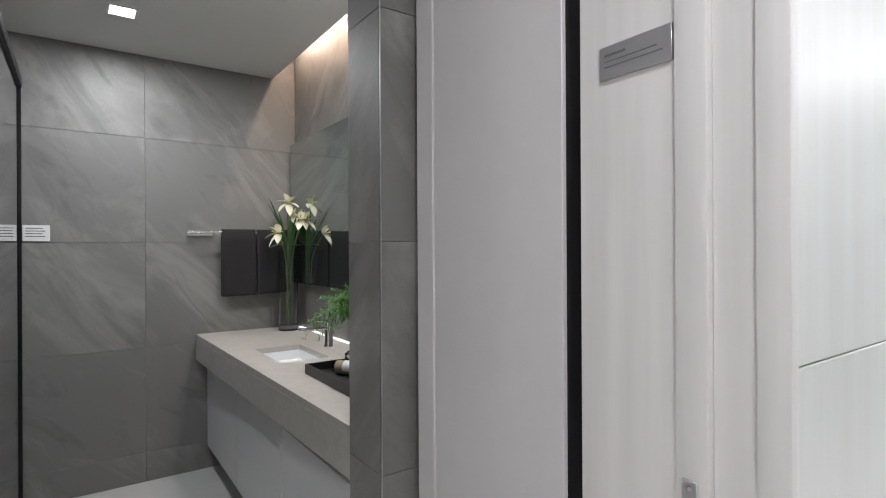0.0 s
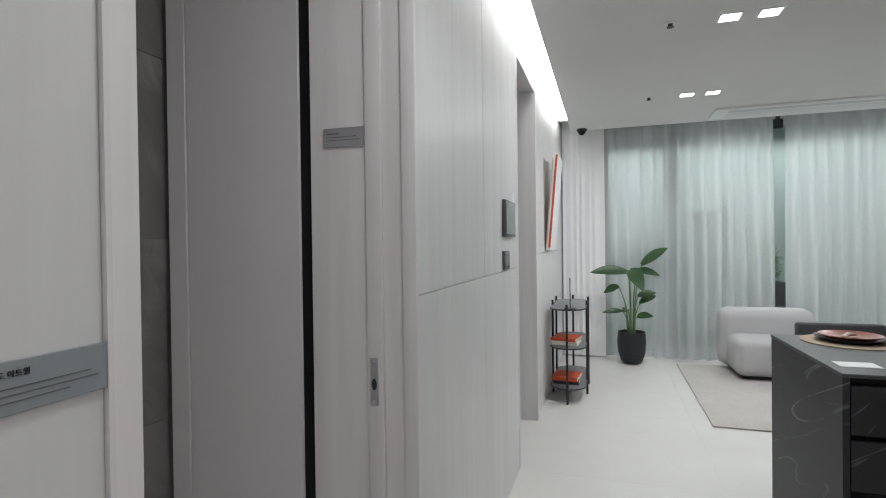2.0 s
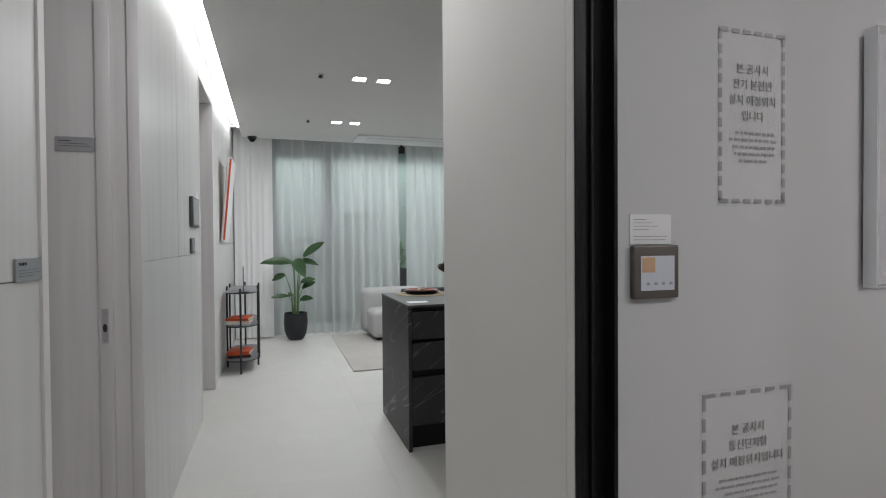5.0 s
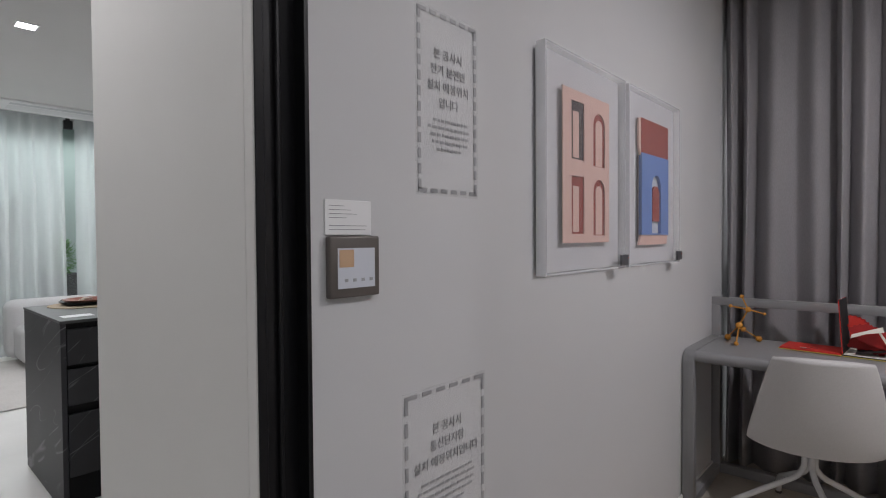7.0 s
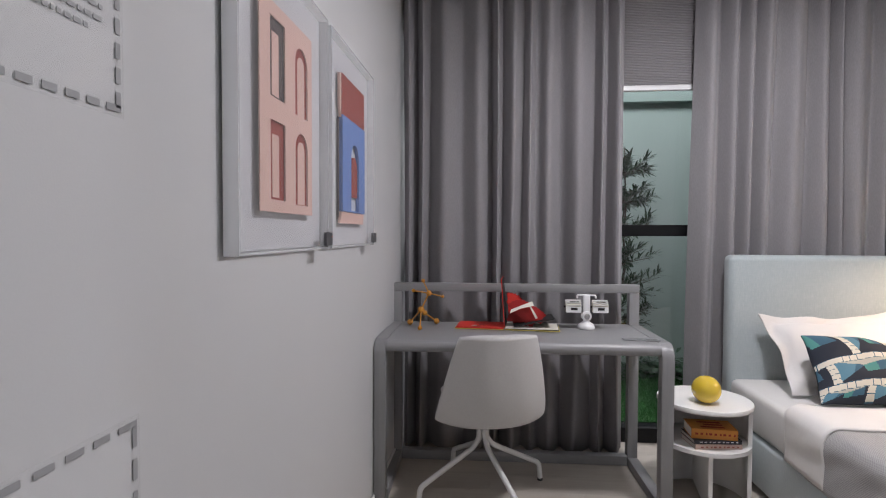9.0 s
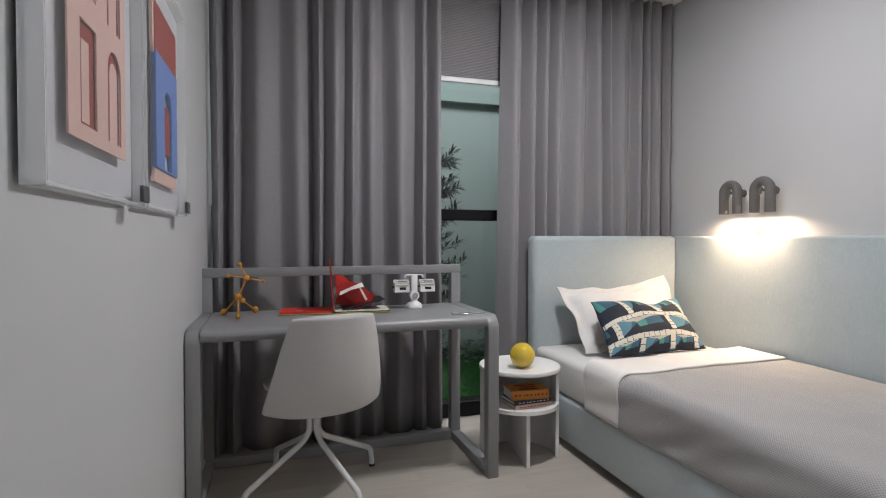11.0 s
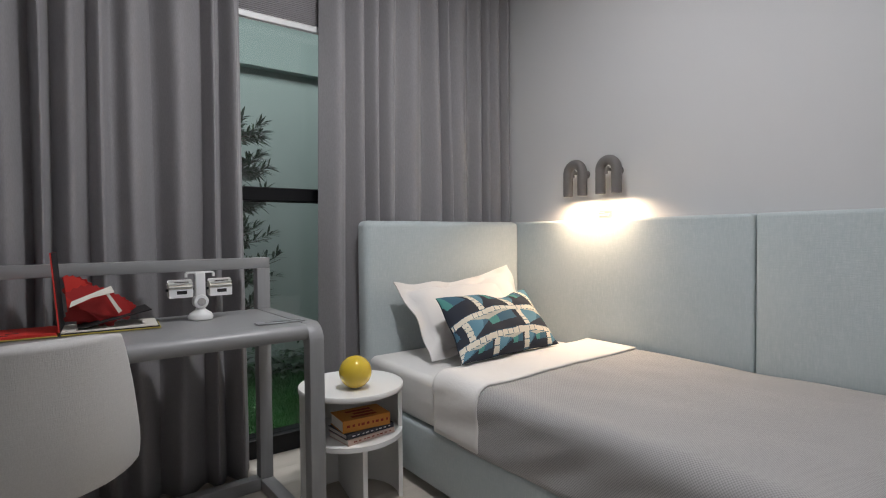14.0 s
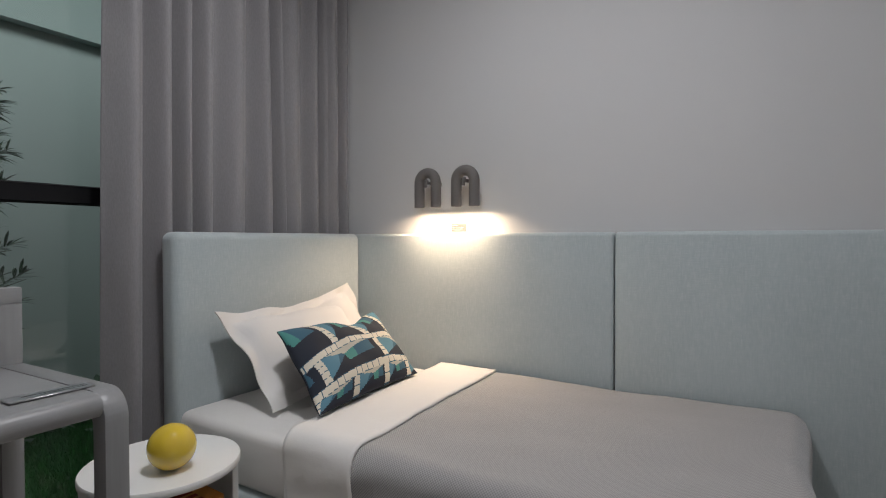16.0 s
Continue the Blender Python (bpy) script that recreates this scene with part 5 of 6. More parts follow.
# ---- bathroom ----
BY, MX, BZ = 3.40, 1.31, 0.06
bath_floor_m = Mat("bath_floor_tile", (0.50, 0.50, 0.49), 0.4)
bath_floor_m.vary(0.2, (0.45, 0.45, 0.44), 0.6)
solid("floor_bathroom", box(-1.4, 1.165, -0.12, 1.42, 3.5, BZ), bath_floor_m.m, "pale grey tiled bathroom floor", "floor")
solid("door_threshold", box(-0.06, 1.10, 0, 0.84, 1.165, BZ + 0.01, 0.004, 1), counter_stone, "pale stone threshold of the bathroom", "threshold")
solid("ceiling_bathroom", box(-1.4, 1.15, 2.476, 1.165, BY, 2.55), ceiling_mat, "white bathroom ceiling with a lit gap above the mirror", "ceiling")
solid("ceiling_bathroom_cove", box(1.10, 1.15, 2.72, 1.42, BY, 2.78), ceiling_mat, "white top of the mirror light gap", "ceiling")
solid("ceiling_bathroom_lip", box(1.10, 1.355, 2.55, 1.165, BY, 2.72), ceiling_mat, "white edge of the mirror light gap", "ceiling")
solid("ceiling_passage", box(-0.10, NORTH + 0.02, CEIL, 0.96, 1.15, CEIL + 0.08), ceiling_mat, "white ceiling of the bathroom doorway", "ceiling")
bn = solid("wall_bathroom_north", box(-1.4, BY + 0.008, 0, 1.42, BY + 0.1, 2.78), grout, "grey stone-tiled bathroom wall behind the vanity", "wall")
be = solid("wall_bathroom_east", box(MX + 0.008, 1.355, 0, 1.42, BY + 0.008, 2.78), grout, "grey stone-tiled wall behind the mirror", "wall")
pr = solid("wall_bathroom_pier", box(0.748 + 0.008, 1.165 + 0.008, 0, 1.42, 1.355, 2.78), grout, "narrow grey stone-tiled pier beside the bathroom door", "wall")
solid("wall_bathroom_south", box(-1.4, 1.165, 0, -0.06, 1.30, 2.78), jamb_white, "plain wall inside the bathroom", "wall")
solid("wall_bathroom_west", box(-1.5, 1.165, 0, -1.4, BY + 0.1, 2.78), stone, "grey stone wall of the shower", "wall")
ROWS_Z = (BZ, 0.222, 0.820, 1.414, 2.008, 2.60, 2.78)


def wall_tiles(parent, facing, at, cuts, rows, gap=0.0008, thick=0.008):
    for a, b in zip(cuts, cuts[1:]):
        for c, d in zip(rows, rows[1:]):
            w, h = b - a - 2 * gap, d - c - 2 * gap
            bm = box(-w / 2, -thick / 2, -h / 2, w / 2, thick / 2, h / 2, 0.0006, 1)
            ob = new("tile", mesh_of("tile", bm, stone))
            ob.parent = parent
            if facing == "x":
                ob.rotation_euler = (0, 0, math.pi / 2)
            ob.location = (at + thick / 2, (a + b) / 2, (c + d) / 2) if facing == "x" else ((a + b) / 2, at + thick / 2, (c + d) / 2)


wall_tiles(bn, "y", BY, (-1.4, -0.756, 0.442, 1.31), ROWS_Z)
wall_tiles(be, "x", MX, (1.355, 2.2, 3.398), ROWS_Z)
wall_tiles(pr, "y", 1.165, (0.748, 0.86), (0.0, 0.80, 1.389, 1.98, 2.57, 2.78))
wall_tiles(pr, "x", 0.748, (1.1735, 1.355), (0.0, 0.80, 1.389, 1.98, 2.57, 2.78))
pc_edge = part("corner_edge", box(0.7465, 1.1635, 0, 0.7495, 1.1665, 2.6), steel, pr)
mi = thing("mirror", (1.28, 2.4, 1.6), "wide frameless wall mirror with a lit gap above", "mirror")
part("backing", box(1.272, 1.40, 1.17, MX, 3.36, 2.04), dark_plastic, mi)
part("glass", box(1.268, 1.39, 1.160, 1.2715, 3.37, 2.052, 0.001, 1), mirror, mi)

van = thing("vanity_cabinet", (1.0, 2.38, BZ), "pale grey wall-hung vanity cabinet", "cabinet")
van_m = plain("vanity_grey_lacquer", (0.56, 0.565, 0.575), 0.4)
part("body", box(0.78, 1.37, 0.20, MX, 3.39, 0.70), van_m, van)
for a, b in ((1.372, 2.00), (2.003, 2.70), (2.703, 3.39)):
    part("door", box(0.762, a, 0.20, 0.78, b - 0.003, 0.695, 0.0015, 1), van_m, van)
part("shadow_gap", box(0.79, 1.37, 0.70, MX, 3.39, 0.738), dark_plastic, van)
ct = thing("stone_counter", (1.0, 2.38, 0.74), "thick pale grey stone vanity top with an inset basin", "counter")
SX0, SX1, SY0, SY1 = 0.855, 1.085, 2.30, 2.70
slab = bmesh.new()
for x0, y0, x1, y1 in ((0.703, 1.357, SX0, 3.398), (SX1, 1.357, MX, 3.398), (SX0, 1.357, SX1, SY0), (SX0, SY1, SX1, 3.398)):
    box(x0, y0, 0.845, x1, y1, 0.871, bm=slab)
bmesh.ops.remove_doubles(slab, verts=slab.verts[:], dist=0.0005)


def skewed(bm):
    """The vanity's front runs slightly out of square with the wall."""
    for v in bm.verts:
        if v.co.x < 0.8:
            v.co.x += 0.050 * (3.398 - v.co.y) / 2.04
    return bm


part("slab", skewed(slab), counter_stone, ct, smooth=False)
part("apron", skewed(box(0.702, 1.357, 0.718, 0.740, 3.398, 0.8445, 0.0015, 1)), counter_stone, ct)
part("light_strip", box(1.296, 1.40, 0.8715, MX - 0.001, 3.30, 0.878), glowing("soft_strip", (1, 0.96, 0.92), 0.7), ct, "lit strip at the counter's back")
basin = bmesh.new()
for q in ((SX0 - 0.012, SY0 - 0.012, 0.70, SX0, SY1 + 0.012, 0.8445), (SX1, SY0 - 0.012, 0.70, SX1 + 0.012, SY1 + 0.012, 0.8445), (SX0, SY0 - 0.012, 0.70, SX1, SY0, 0.8445), (SX0, SY1, 0.70, SX1, SY1 + 0.012, 0.8445), (SX0, SY0, 0.70, SX1, SY1, 0.80)):
    box(*q, bm=basin)
bs = thing("wash_basin", (0.97, 2.5, 0.70), "white ceramic undermount wash basin", "basin")
part("bowl", basin, plain("white_ceramic", (0.78, 0.80, 0.81), 0.12), bs, smooth=False)
part("drain", lathe([(0, 0), (0.022, 0), (0.022, 0.003), (0, 0.003)], 20, 0.98, 2.5, 0.80), chrome, bs)
tap = thing("basin_tap", (1.19, 2.56, 0.871), "chrome single-lever basin tap", "tap")
part("body", lathe([(0, 0), (0.026, 0), (0.022, 0.008), (0.020, 0.10), (0.021, 0.125), (0, 0.128)], 24, 1.19, 2.56, 0.871), chrome, tap)
part("spout", box(1.035, 2.545, 0.958, 1.19, 2.575, 0.974, 0.005, 3), chrome, tap)
part("lever", box(1.12, 2.553, 1.001, 1.215, 2.567, 1.008, 0.003, 2), chrome, tap)
tr = thing("tray", (1.0, 1.78, 0.871), "black rectangular tray on the vanity top", "tray")
tb = bmesh.new()
for q in ((0.875, 1.50, 0.872, 1.16, 2.05, 0.880), (0.875, 1.50, 0.880, 0.885, 2.05, 0.91), (1.15, 1.50, 0.880, 1.16, 2.05, 0.91), (0.885, 1.50, 0.880, 1.15, 1.51, 0.91), (0.885, 2.04, 0.880, 1.15, 2.05, 0.91)):
    box(*q, bm=tb)
part("body", tb, dark_plastic, tr, smooth=False)
tw = thing("soap_parcel", (0.96, 1.90, 0.88), "rolled kraft-paper soap parcel with a white label", "soap")
kraft = Mat("kraft_paper", (0.33, 0.27, 0.19), 0.8).vary(0.02, (0.25, 0.20, 0.14), 0.5)
part("roll", tube([(0.965, 1.93, 0.908), (1.015, 1.85, 0.908), (1.045, 1.80, 0.908)], 0.027, 16), kraft.m, tw)
part("label", tube([(0.984, 1.900, 0.909), (1.002, 1.871, 0.909)], 0.0275, 16), white_plastic, tw)
for k, (x, y) in enumerate(((1.05, 1.97), (1.08, 1.82))):
    dz = thing("diffuser_bottle", (x, y, 0.88), "clear glass diffuser bottle with black reeds", "bottle", "diffuser bottles")
    part("bottle", lathe([(0, 0.0), (0.033, 0.0), (0.035, 0.01), (0.035, 0.065), (0.012, 0.082), (0.012, 0.092), (0, 0.092)], 24, x, y, 0.88), plain("smoked_glass", (0.45, 0.42, 0.36), 0.08, 0.0, Transmission_Weight=0.8), dz)
    part("collar", lathe([(0, 0), (0.015, 0), (0.015, 0.02), (0, 0.02)], 18, x, y, 0.972), dark_plastic, dz)
    for j in range(3):
        part("reed", tube([(x, y, 0.985), (x + 0.02 * math.cos(j * 2.2), y + 0.025 * math.sin(j * 2.2), 1.16)], 0.0018, 6), dark_plastic, dz)
fern = thing("fern", (1.06, 1.98, 0.88), "feathery green fern fronds on the vanity top", "plant")
fm = bmesh.new()
rnd = random.Random(21)
part("stem", tube([(1.05, 1.97, 0.98), (1.07, 1.98, 1.08), (1.08, 2.0, 1.16)], 0.004, 8), stem_m, fern)
for k in range(80):
    a, e = rnd.uniform(0, 6.283), rnd.uniform(-0.3, 1.2)
    d = Vector((math.cos(a) * math.cos(e), math.sin(a) * math.cos(e), math.sin(e)))
    ln = rnd.uniform(0.10, 0.23)
    p0 = Vector((1.08, 2.0, 1.13))
    for s in steps(0.15, 1, 11):
        p = p0 + d * ln * s - Vector((0, 0, 0.10 * s * s))
        for q in range(4):
            w = d * 0.4 + Vector((rnd.uniform(-1, 1), rnd.uniform(-1, 1), rnd.uniform(-0.8, 0.8)))
            leaf(fm, p, w, 0.030 * (1.2 - 0.5 * s), 0.0055, 0.3, 0.1, 2)
part("fronds", fm, bright_leaf, fern)
fv = thing("flower_vase", (1.21, 3.22, 0.871), "tall clear glass vase with white lilies", "vase")
FX, FY = 1.205, 3.23
part("vase", lathe([(0, 0), (0.060, 0), (0.060, 0.01), (0.058, 0.03), (0.058, 0.50), (0.062, 0.53), (0.059, 0.53), (0.054, 0.49), (0.054, 0.03), (0, 0.025)], 36, FX, FY, 0.871), glass, fv)
lily = plain("lily_white", (0.75, 0.73, 0.58), 0.6)
stamen = plain("stamen_yellow", (0.65, 0.50, 0.08), 0.6)
for k, (dx, dy, h, hx, hy) in enumerate(((-0.01, -0.03, 1.66, -0.5, -1), (0.05, -0.10, 1.55, 0.2, -1), (-0.08, -0.06, 1.47, -1, -0.4), (0.03, 0.0, 1.57, 0.6, -0.6))):
    part("stem", tube(rounded([(FX + 0.01 * k - 0.015, FY, 0.90), (FX + dx * 0.3, FY + dy * 0.3, 1.35), (FX + dx, FY + dy, h)], 0.2, 6), 0.004, 8), stem_m, fv)
    bm = bmesh.new()
    for j in range(6):
        a = j * math.pi / 3
        out = Vector((hx, hy, 0.2)).normalized()
        sd_ = out.orthogonal().normalized()
        up_ = out.cross(sd_)
        leaf(bm, (FX + dx, FY + dy, h), out * 0.55 + sd_ * math.cos(a) + up_ * math.sin(a), 0.085, 0.045, 0.25, 0.3, 6)
    fl_ = part("flower", bm, lily, fv)
    part("stamen", tube([(FX + dx, FY + dy, h), Vector((FX + dx, FY + dy, h)) + Vector((hx, hy, 0.3)).normalized() * 0.05], 0.004, 6), stamen, fl_)
bm = bmesh.new()
for k in range(16):
    a = rnd.uniform(0, 6.283)
    leaf(bm, (FX, FY, rnd.uniform(1.32, 1.42)), (math.cos(a) * 0.45, -abs(math.sin(a)) * 0.45, 1), rnd.uniform(0.25, 0.42), 0.014, 0.15, 0.3, 8)
for k in range(5):
    a = rnd.uniform(0, 6.283)
    leaf(bm, (FX, FY, 1.40), (math.cos(a), math.sin(a) * 0.5 - 0.3, 0.1), 0.12, 0.06, 0.3, 0.2, 6)
part("blades", bm, plain("lily_leaf", (0.05, 0.13, 0.035), 0.5), fv)
tbar = thing("towel_rail", (0.95, BY, 1.46), "chrome towel rail on the tiled wall", "towel rail")
part("rail", tube([(0.665, 3.33, 1.475), (1.26, 3.33, 1.475)], 0.007, 12), chrome, tbar)
part("backplate", box(0.655, 3.385, 1.455, 0.80, BY, 1.490, 0.002, 1), chrome, tbar)
part("post", tube([(0.672, BY, 1.475), (0.672, 3.33, 1.475)], 0.008, 12), chrome, tbar)
towel_m = Mat("charcoal_towel", (0.017, 0.016, 0.018), 0.95, Sheen_Weight=0.05)
towel_m.bump(towel_m.noise(0.004, 3), 0.6, 0.003)
for a, b, z0 in ((0.835, 1.032, 1.092), (1.040, 1.25, 1.098)):
    tw = thing("towel", ((a + b) / 2, 3.33, z0), "folded charcoal towel hanging on the rail", "towel", "hanging towels")
    def fold(u, v, a=a, b=b, z0=z0):
        s = v * 2 - 1
        y = 3.33 + (0.021 if s > 0 else -0.021) * min(1, abs(s) * 6) + 0.003 * math.sin(u * 7 + s * 3)
        return (a + (b - a) * u, y, 1.497 - (1.497 - z0) * max(0.0, abs(s) - 0.03) / 0.97)
    c = part("cloth", sheet(steps(0, 1, 14), steps(0, 1, 50), fold), towel_m.m, tw)
    c.modifiers.new("thickness", "SOLIDIFY").thickness = 0.014
ns = thing("sign_plate", (-0.05, BY, 1.46), "small white sign on the tiled wall", "sign")
part("plate", box(-0.102, BY - 0.004, 1.42, 0.010, BY, 1.503, 0.001, 1), white_plastic, ns)
for k in range(4):
    part("print_line", box(-0.09, BY - 0.0046, 1.485 - 0.014 * k, -0.02 + 0.01 * (k % 2), BY - 0.0039, 1.489 - 0.014 * k), frame_dark, ns)
sg2 = thing("shower_screen", (-0.115, 2.7, BZ), "clear glass shower screen with a dark frame", "shower screen")
part("pane", box(-0.121, 2.05, BZ, -0.113, 3.39, 2.2), glass, sg2)
part("wall_channel", box(-0.130, 3.385, BZ, -0.104, BY, 2.2), black_metal, sg2)
part("top_rail", box(-0.135, 1.30, 2.2, -0.099, BY, 2.245, 0.003, 1), black_metal, sg2)

# ---- bedroom: pictures, notices, control panel ----
def picture(y0, y1, z0, z1, label):
    """Acrylic box frame on the wall, its front towards -x; y0 is the edge nearer the door."""
    ob = thing("framed_picture", (PIC, (y0 + y1) / 2, z0), label, "picture", "pair of pictures")
    xf = PIC - 0.044
    part("backing", box(PIC - 0.018, y1 + 0.008, z0 + 0.008, PIC - 0.010, y0 - 0.008, z1 - 0.008), pic_back, ob)
    part("hanger", box(PIC - 0.010, y1 + 0.08, z0 + 0.1, PIC, y0 - 0.08, z1 - 0.1), white_plastic, ob)
    for q in ((y1, z0, y0, z0 + 0.006), (y1, z1 - 0.006, y0, z1), (y1, z0 + 0.006, y1 + 0.006, z1 - 0.006), (y0 - 0.006, z0 + 0.006, y0, z1 - 0.006)):
        e = part("side", box(xf, q[0], q[1], PIC - 0.012, q[2], q[3]), acrylic, ob, "clear acrylic side")
        e.visible_shadow = False
    p = part("front", box(xf, y1 + 0.006, z0 + 0.006, xf + 0.004, y0 - 0.006, z1 - 0.006), clear_front, ob, "clear acrylic front")
    p.visible_shadow = False
    clip = part("clip", box(xf - 0.010, y1 - 0.004, z0 + 0.010, xf - 0.001, y1 + 0.052, z0 + 0.048, 0.001, 1), frame_dark, ob, "dark grey security tag")
    part("tag_mark", box(xf - 0.0106, y1 - 0.002, z0 + 0.034, xf - 0.0099, y1 + 0.004, z0 + 0.037), orange, clip)
    return ob, xf


pic_back = Mat("pale_print_ground", (0.50, 0.50, 0.52), 0.6).vary(0.1, (0.46, 0.46, 0.48), 0.5).m
acrylic = Mat("frosted_acrylic", (0.80, 0.81, 0.82), 0.2, 0.0, Alpha=0.45).m
clear_front = Mat("clear_acrylic", (1, 1, 1), 0.05, 0.0, Alpha=0.05, Specular_IOR_Level=0.35).m
pink = Mat("pink_card", (0.60, 0.40, 0.345), 0.8).vary(0.08, (0.56, 0.37, 0.32), 0.5).m
red_card = Mat("brick_red_card", (0.25, 0.03, 0.018), 0.8).m
dark_card = plain("dark_card", (0.05, 0.03, 0.03), 0.8)
blue_card = Mat("blue_card", (0.10, 0.19, 0.46), 0.8).vary(0.1, (0.09, 0.17, 0.42), 0.5).m


def arch(y0, y1, z0, z1, n=14):
    r, m = (y0 - y1) / 2, (y0 + y1) / 2
    return [(y1, z0), (y0, z0)] + [(m + r * math.cos(a), z1 - r + r * math.sin(a)) for a in steps(0, math.pi, n)]


def plate_with_holes(outer, holes, xa, xb):
    """A card with openings: bridged outlines, filled and given thickness."""
    bm = bmesh.new()
    edges = []
    for loop in [outer] + holes:
        vs = [bm.verts.new((xa, y, z)) for y, z in loop]
        edges += [bm.edges.new((vs[k], vs[(k + 1) % len(vs)])) for k in range(len(vs))]
    bmesh.ops.triangle_fill(bm, use_beauty=True, use_dissolve=False, edges=edges)
    r = bmesh.ops.extrude_face_region(bm, geom=bm.faces[:])
    bmesh.ops.translate(bm, vec=(xb - xa, 0, 0), verts=[g for g in r["geom"] if isinstance(g, bmesh.types.BMVert)])
    bmesh.ops.recalc_face_normals(bm, faces=bm.faces[:])
    return bm


ob, xf = picture(-1.668, -2.215, 1.165, 1.830, "acrylic-framed picture of pink card windows, two square and two arched")
y0, y1, z0, z1 = -1.782, -2.100, 1.258, 1.728
W, H = y0 - y1, z1 - z0
holes = []
for u0, u1, v0, v1, round_ in ((0.17, 0.43, 0.55, 0.93, False), (0.63, 0.90, 0.53, 0.90, True), (0.17, 0.43, 0.06, 0.44, False), (0.63, 0.90, 0.05, 0.44, True)):
    a, b, c, d = y0 - W * u0, y0 - W * u1, z0 + H * v0, z0 + H * v1
    holes.append(arch(a, b, c, d) if round_ else [(b, c), (a, c), (a, d), (b, d)])
    part("inner_card", prism([(y, z) for y, z in (arch(a - 0.024, b + 0.013, c + 0.002, d - 0.020) if round_ else [(b + 0.028, c + 0.006), (a - 0.017, c + 0.006), (a - 0.017, d - 0.030), (b + 0.028, d - 0.030)])], "x", xf + 0.0140, xf + 0.0150), pink, ob)
    part("opening_back", box(xf + 0.0151, b - 0.004, c - 0.004, xf + 0.0160, a + 0.004, d + 0.004), red_card if not (u0 < 0.3 and v0 > 0.3) else dark_card, ob)
part("card", plate_with_holes([(y1, z0), (y0, z0), (y0, z1), (y1, z1)], holes, xf + 0.010, xf + 0.0132), pink, ob, "pink cut card", smooth=False)
ob, xf = picture(-2.245, -2.795, 1.165, 1.830, "acrylic-framed picture of a blue and red card doorway")
y0, y1, z0, z1 = -2.385, -2.676, 1.256, 1.732
W, H = y0 - y1, z1 - z0
part("roof_card", box(xf + 0.010, y1, z0 + H * 0.72, xf + 0.020, y0, z1), red_card, ob, "brick-red upper card")
door_hole = arch(y0 - W * 0.36, y1 + W * 0.30, z0 + H * 0.06, z0 + H * 0.55)
part("wall_card", plate_with_holes([(y1, z0 + H * 0.06 - 0.001), (y0, z0 + H * 0.06 - 0.001), (y0, z0 + H * 0.72), (y1, z0 + H * 0.72)], [[(y, z + 0.004) for y, z in door_hole]], xf + 0.008, xf + 0.020), blue_card, ob, "blue arched card", smooth=False)
part("door_back", box(xf + 0.022, y1 + 0.05, z0 + 0.02, xf + 0.024, y0 - 0.05, z0 + H * 0.6), plain("pale_blue_card", (0.45, 0.48, 0.55), 0.8), ob)
part("door_card", prism(arch(y0 - W * 0.44, y1 + W * 0.30, z0 + H * 0.17, z0 + H * 0.47), "x", xf + 0.014, xf + 0.0215), red_card, ob, "small red door")
part("side_card", prism([(y0, z0 + H * 0.70), (y0 + 0.018, z0 + H * 0.76), (y0 + 0.018, z1 - 0.004), (y0, z1)], "x", xf + 0.012, xf + 0.020), pink, ob)
part("floor_card", prism([(y1 + 0.01, z0 - 0.012), (y0 + 0.018, z0 - 0.012), (y0 - 0.005, z0 + H * 0.055), (y1, z0 + H * 0.055)], "x", xf + 0.012, xf + 0.020), pink, ob)
part("shadow_card", box(xf + 0.0205, y0, z0, xf + 0.0215, y0 + 0.016, z0 + H * 0.70), dark_card, ob)

film_m = Mat("clear_notice_film", (0.80, 0.80, 0.80), 0.12, 0.0, Alpha=0.05, Specular_IOR_Level=0.5).m
notice_grey = plain("notice_print_grey", (0.31, 0.31, 0.315), 0.5)


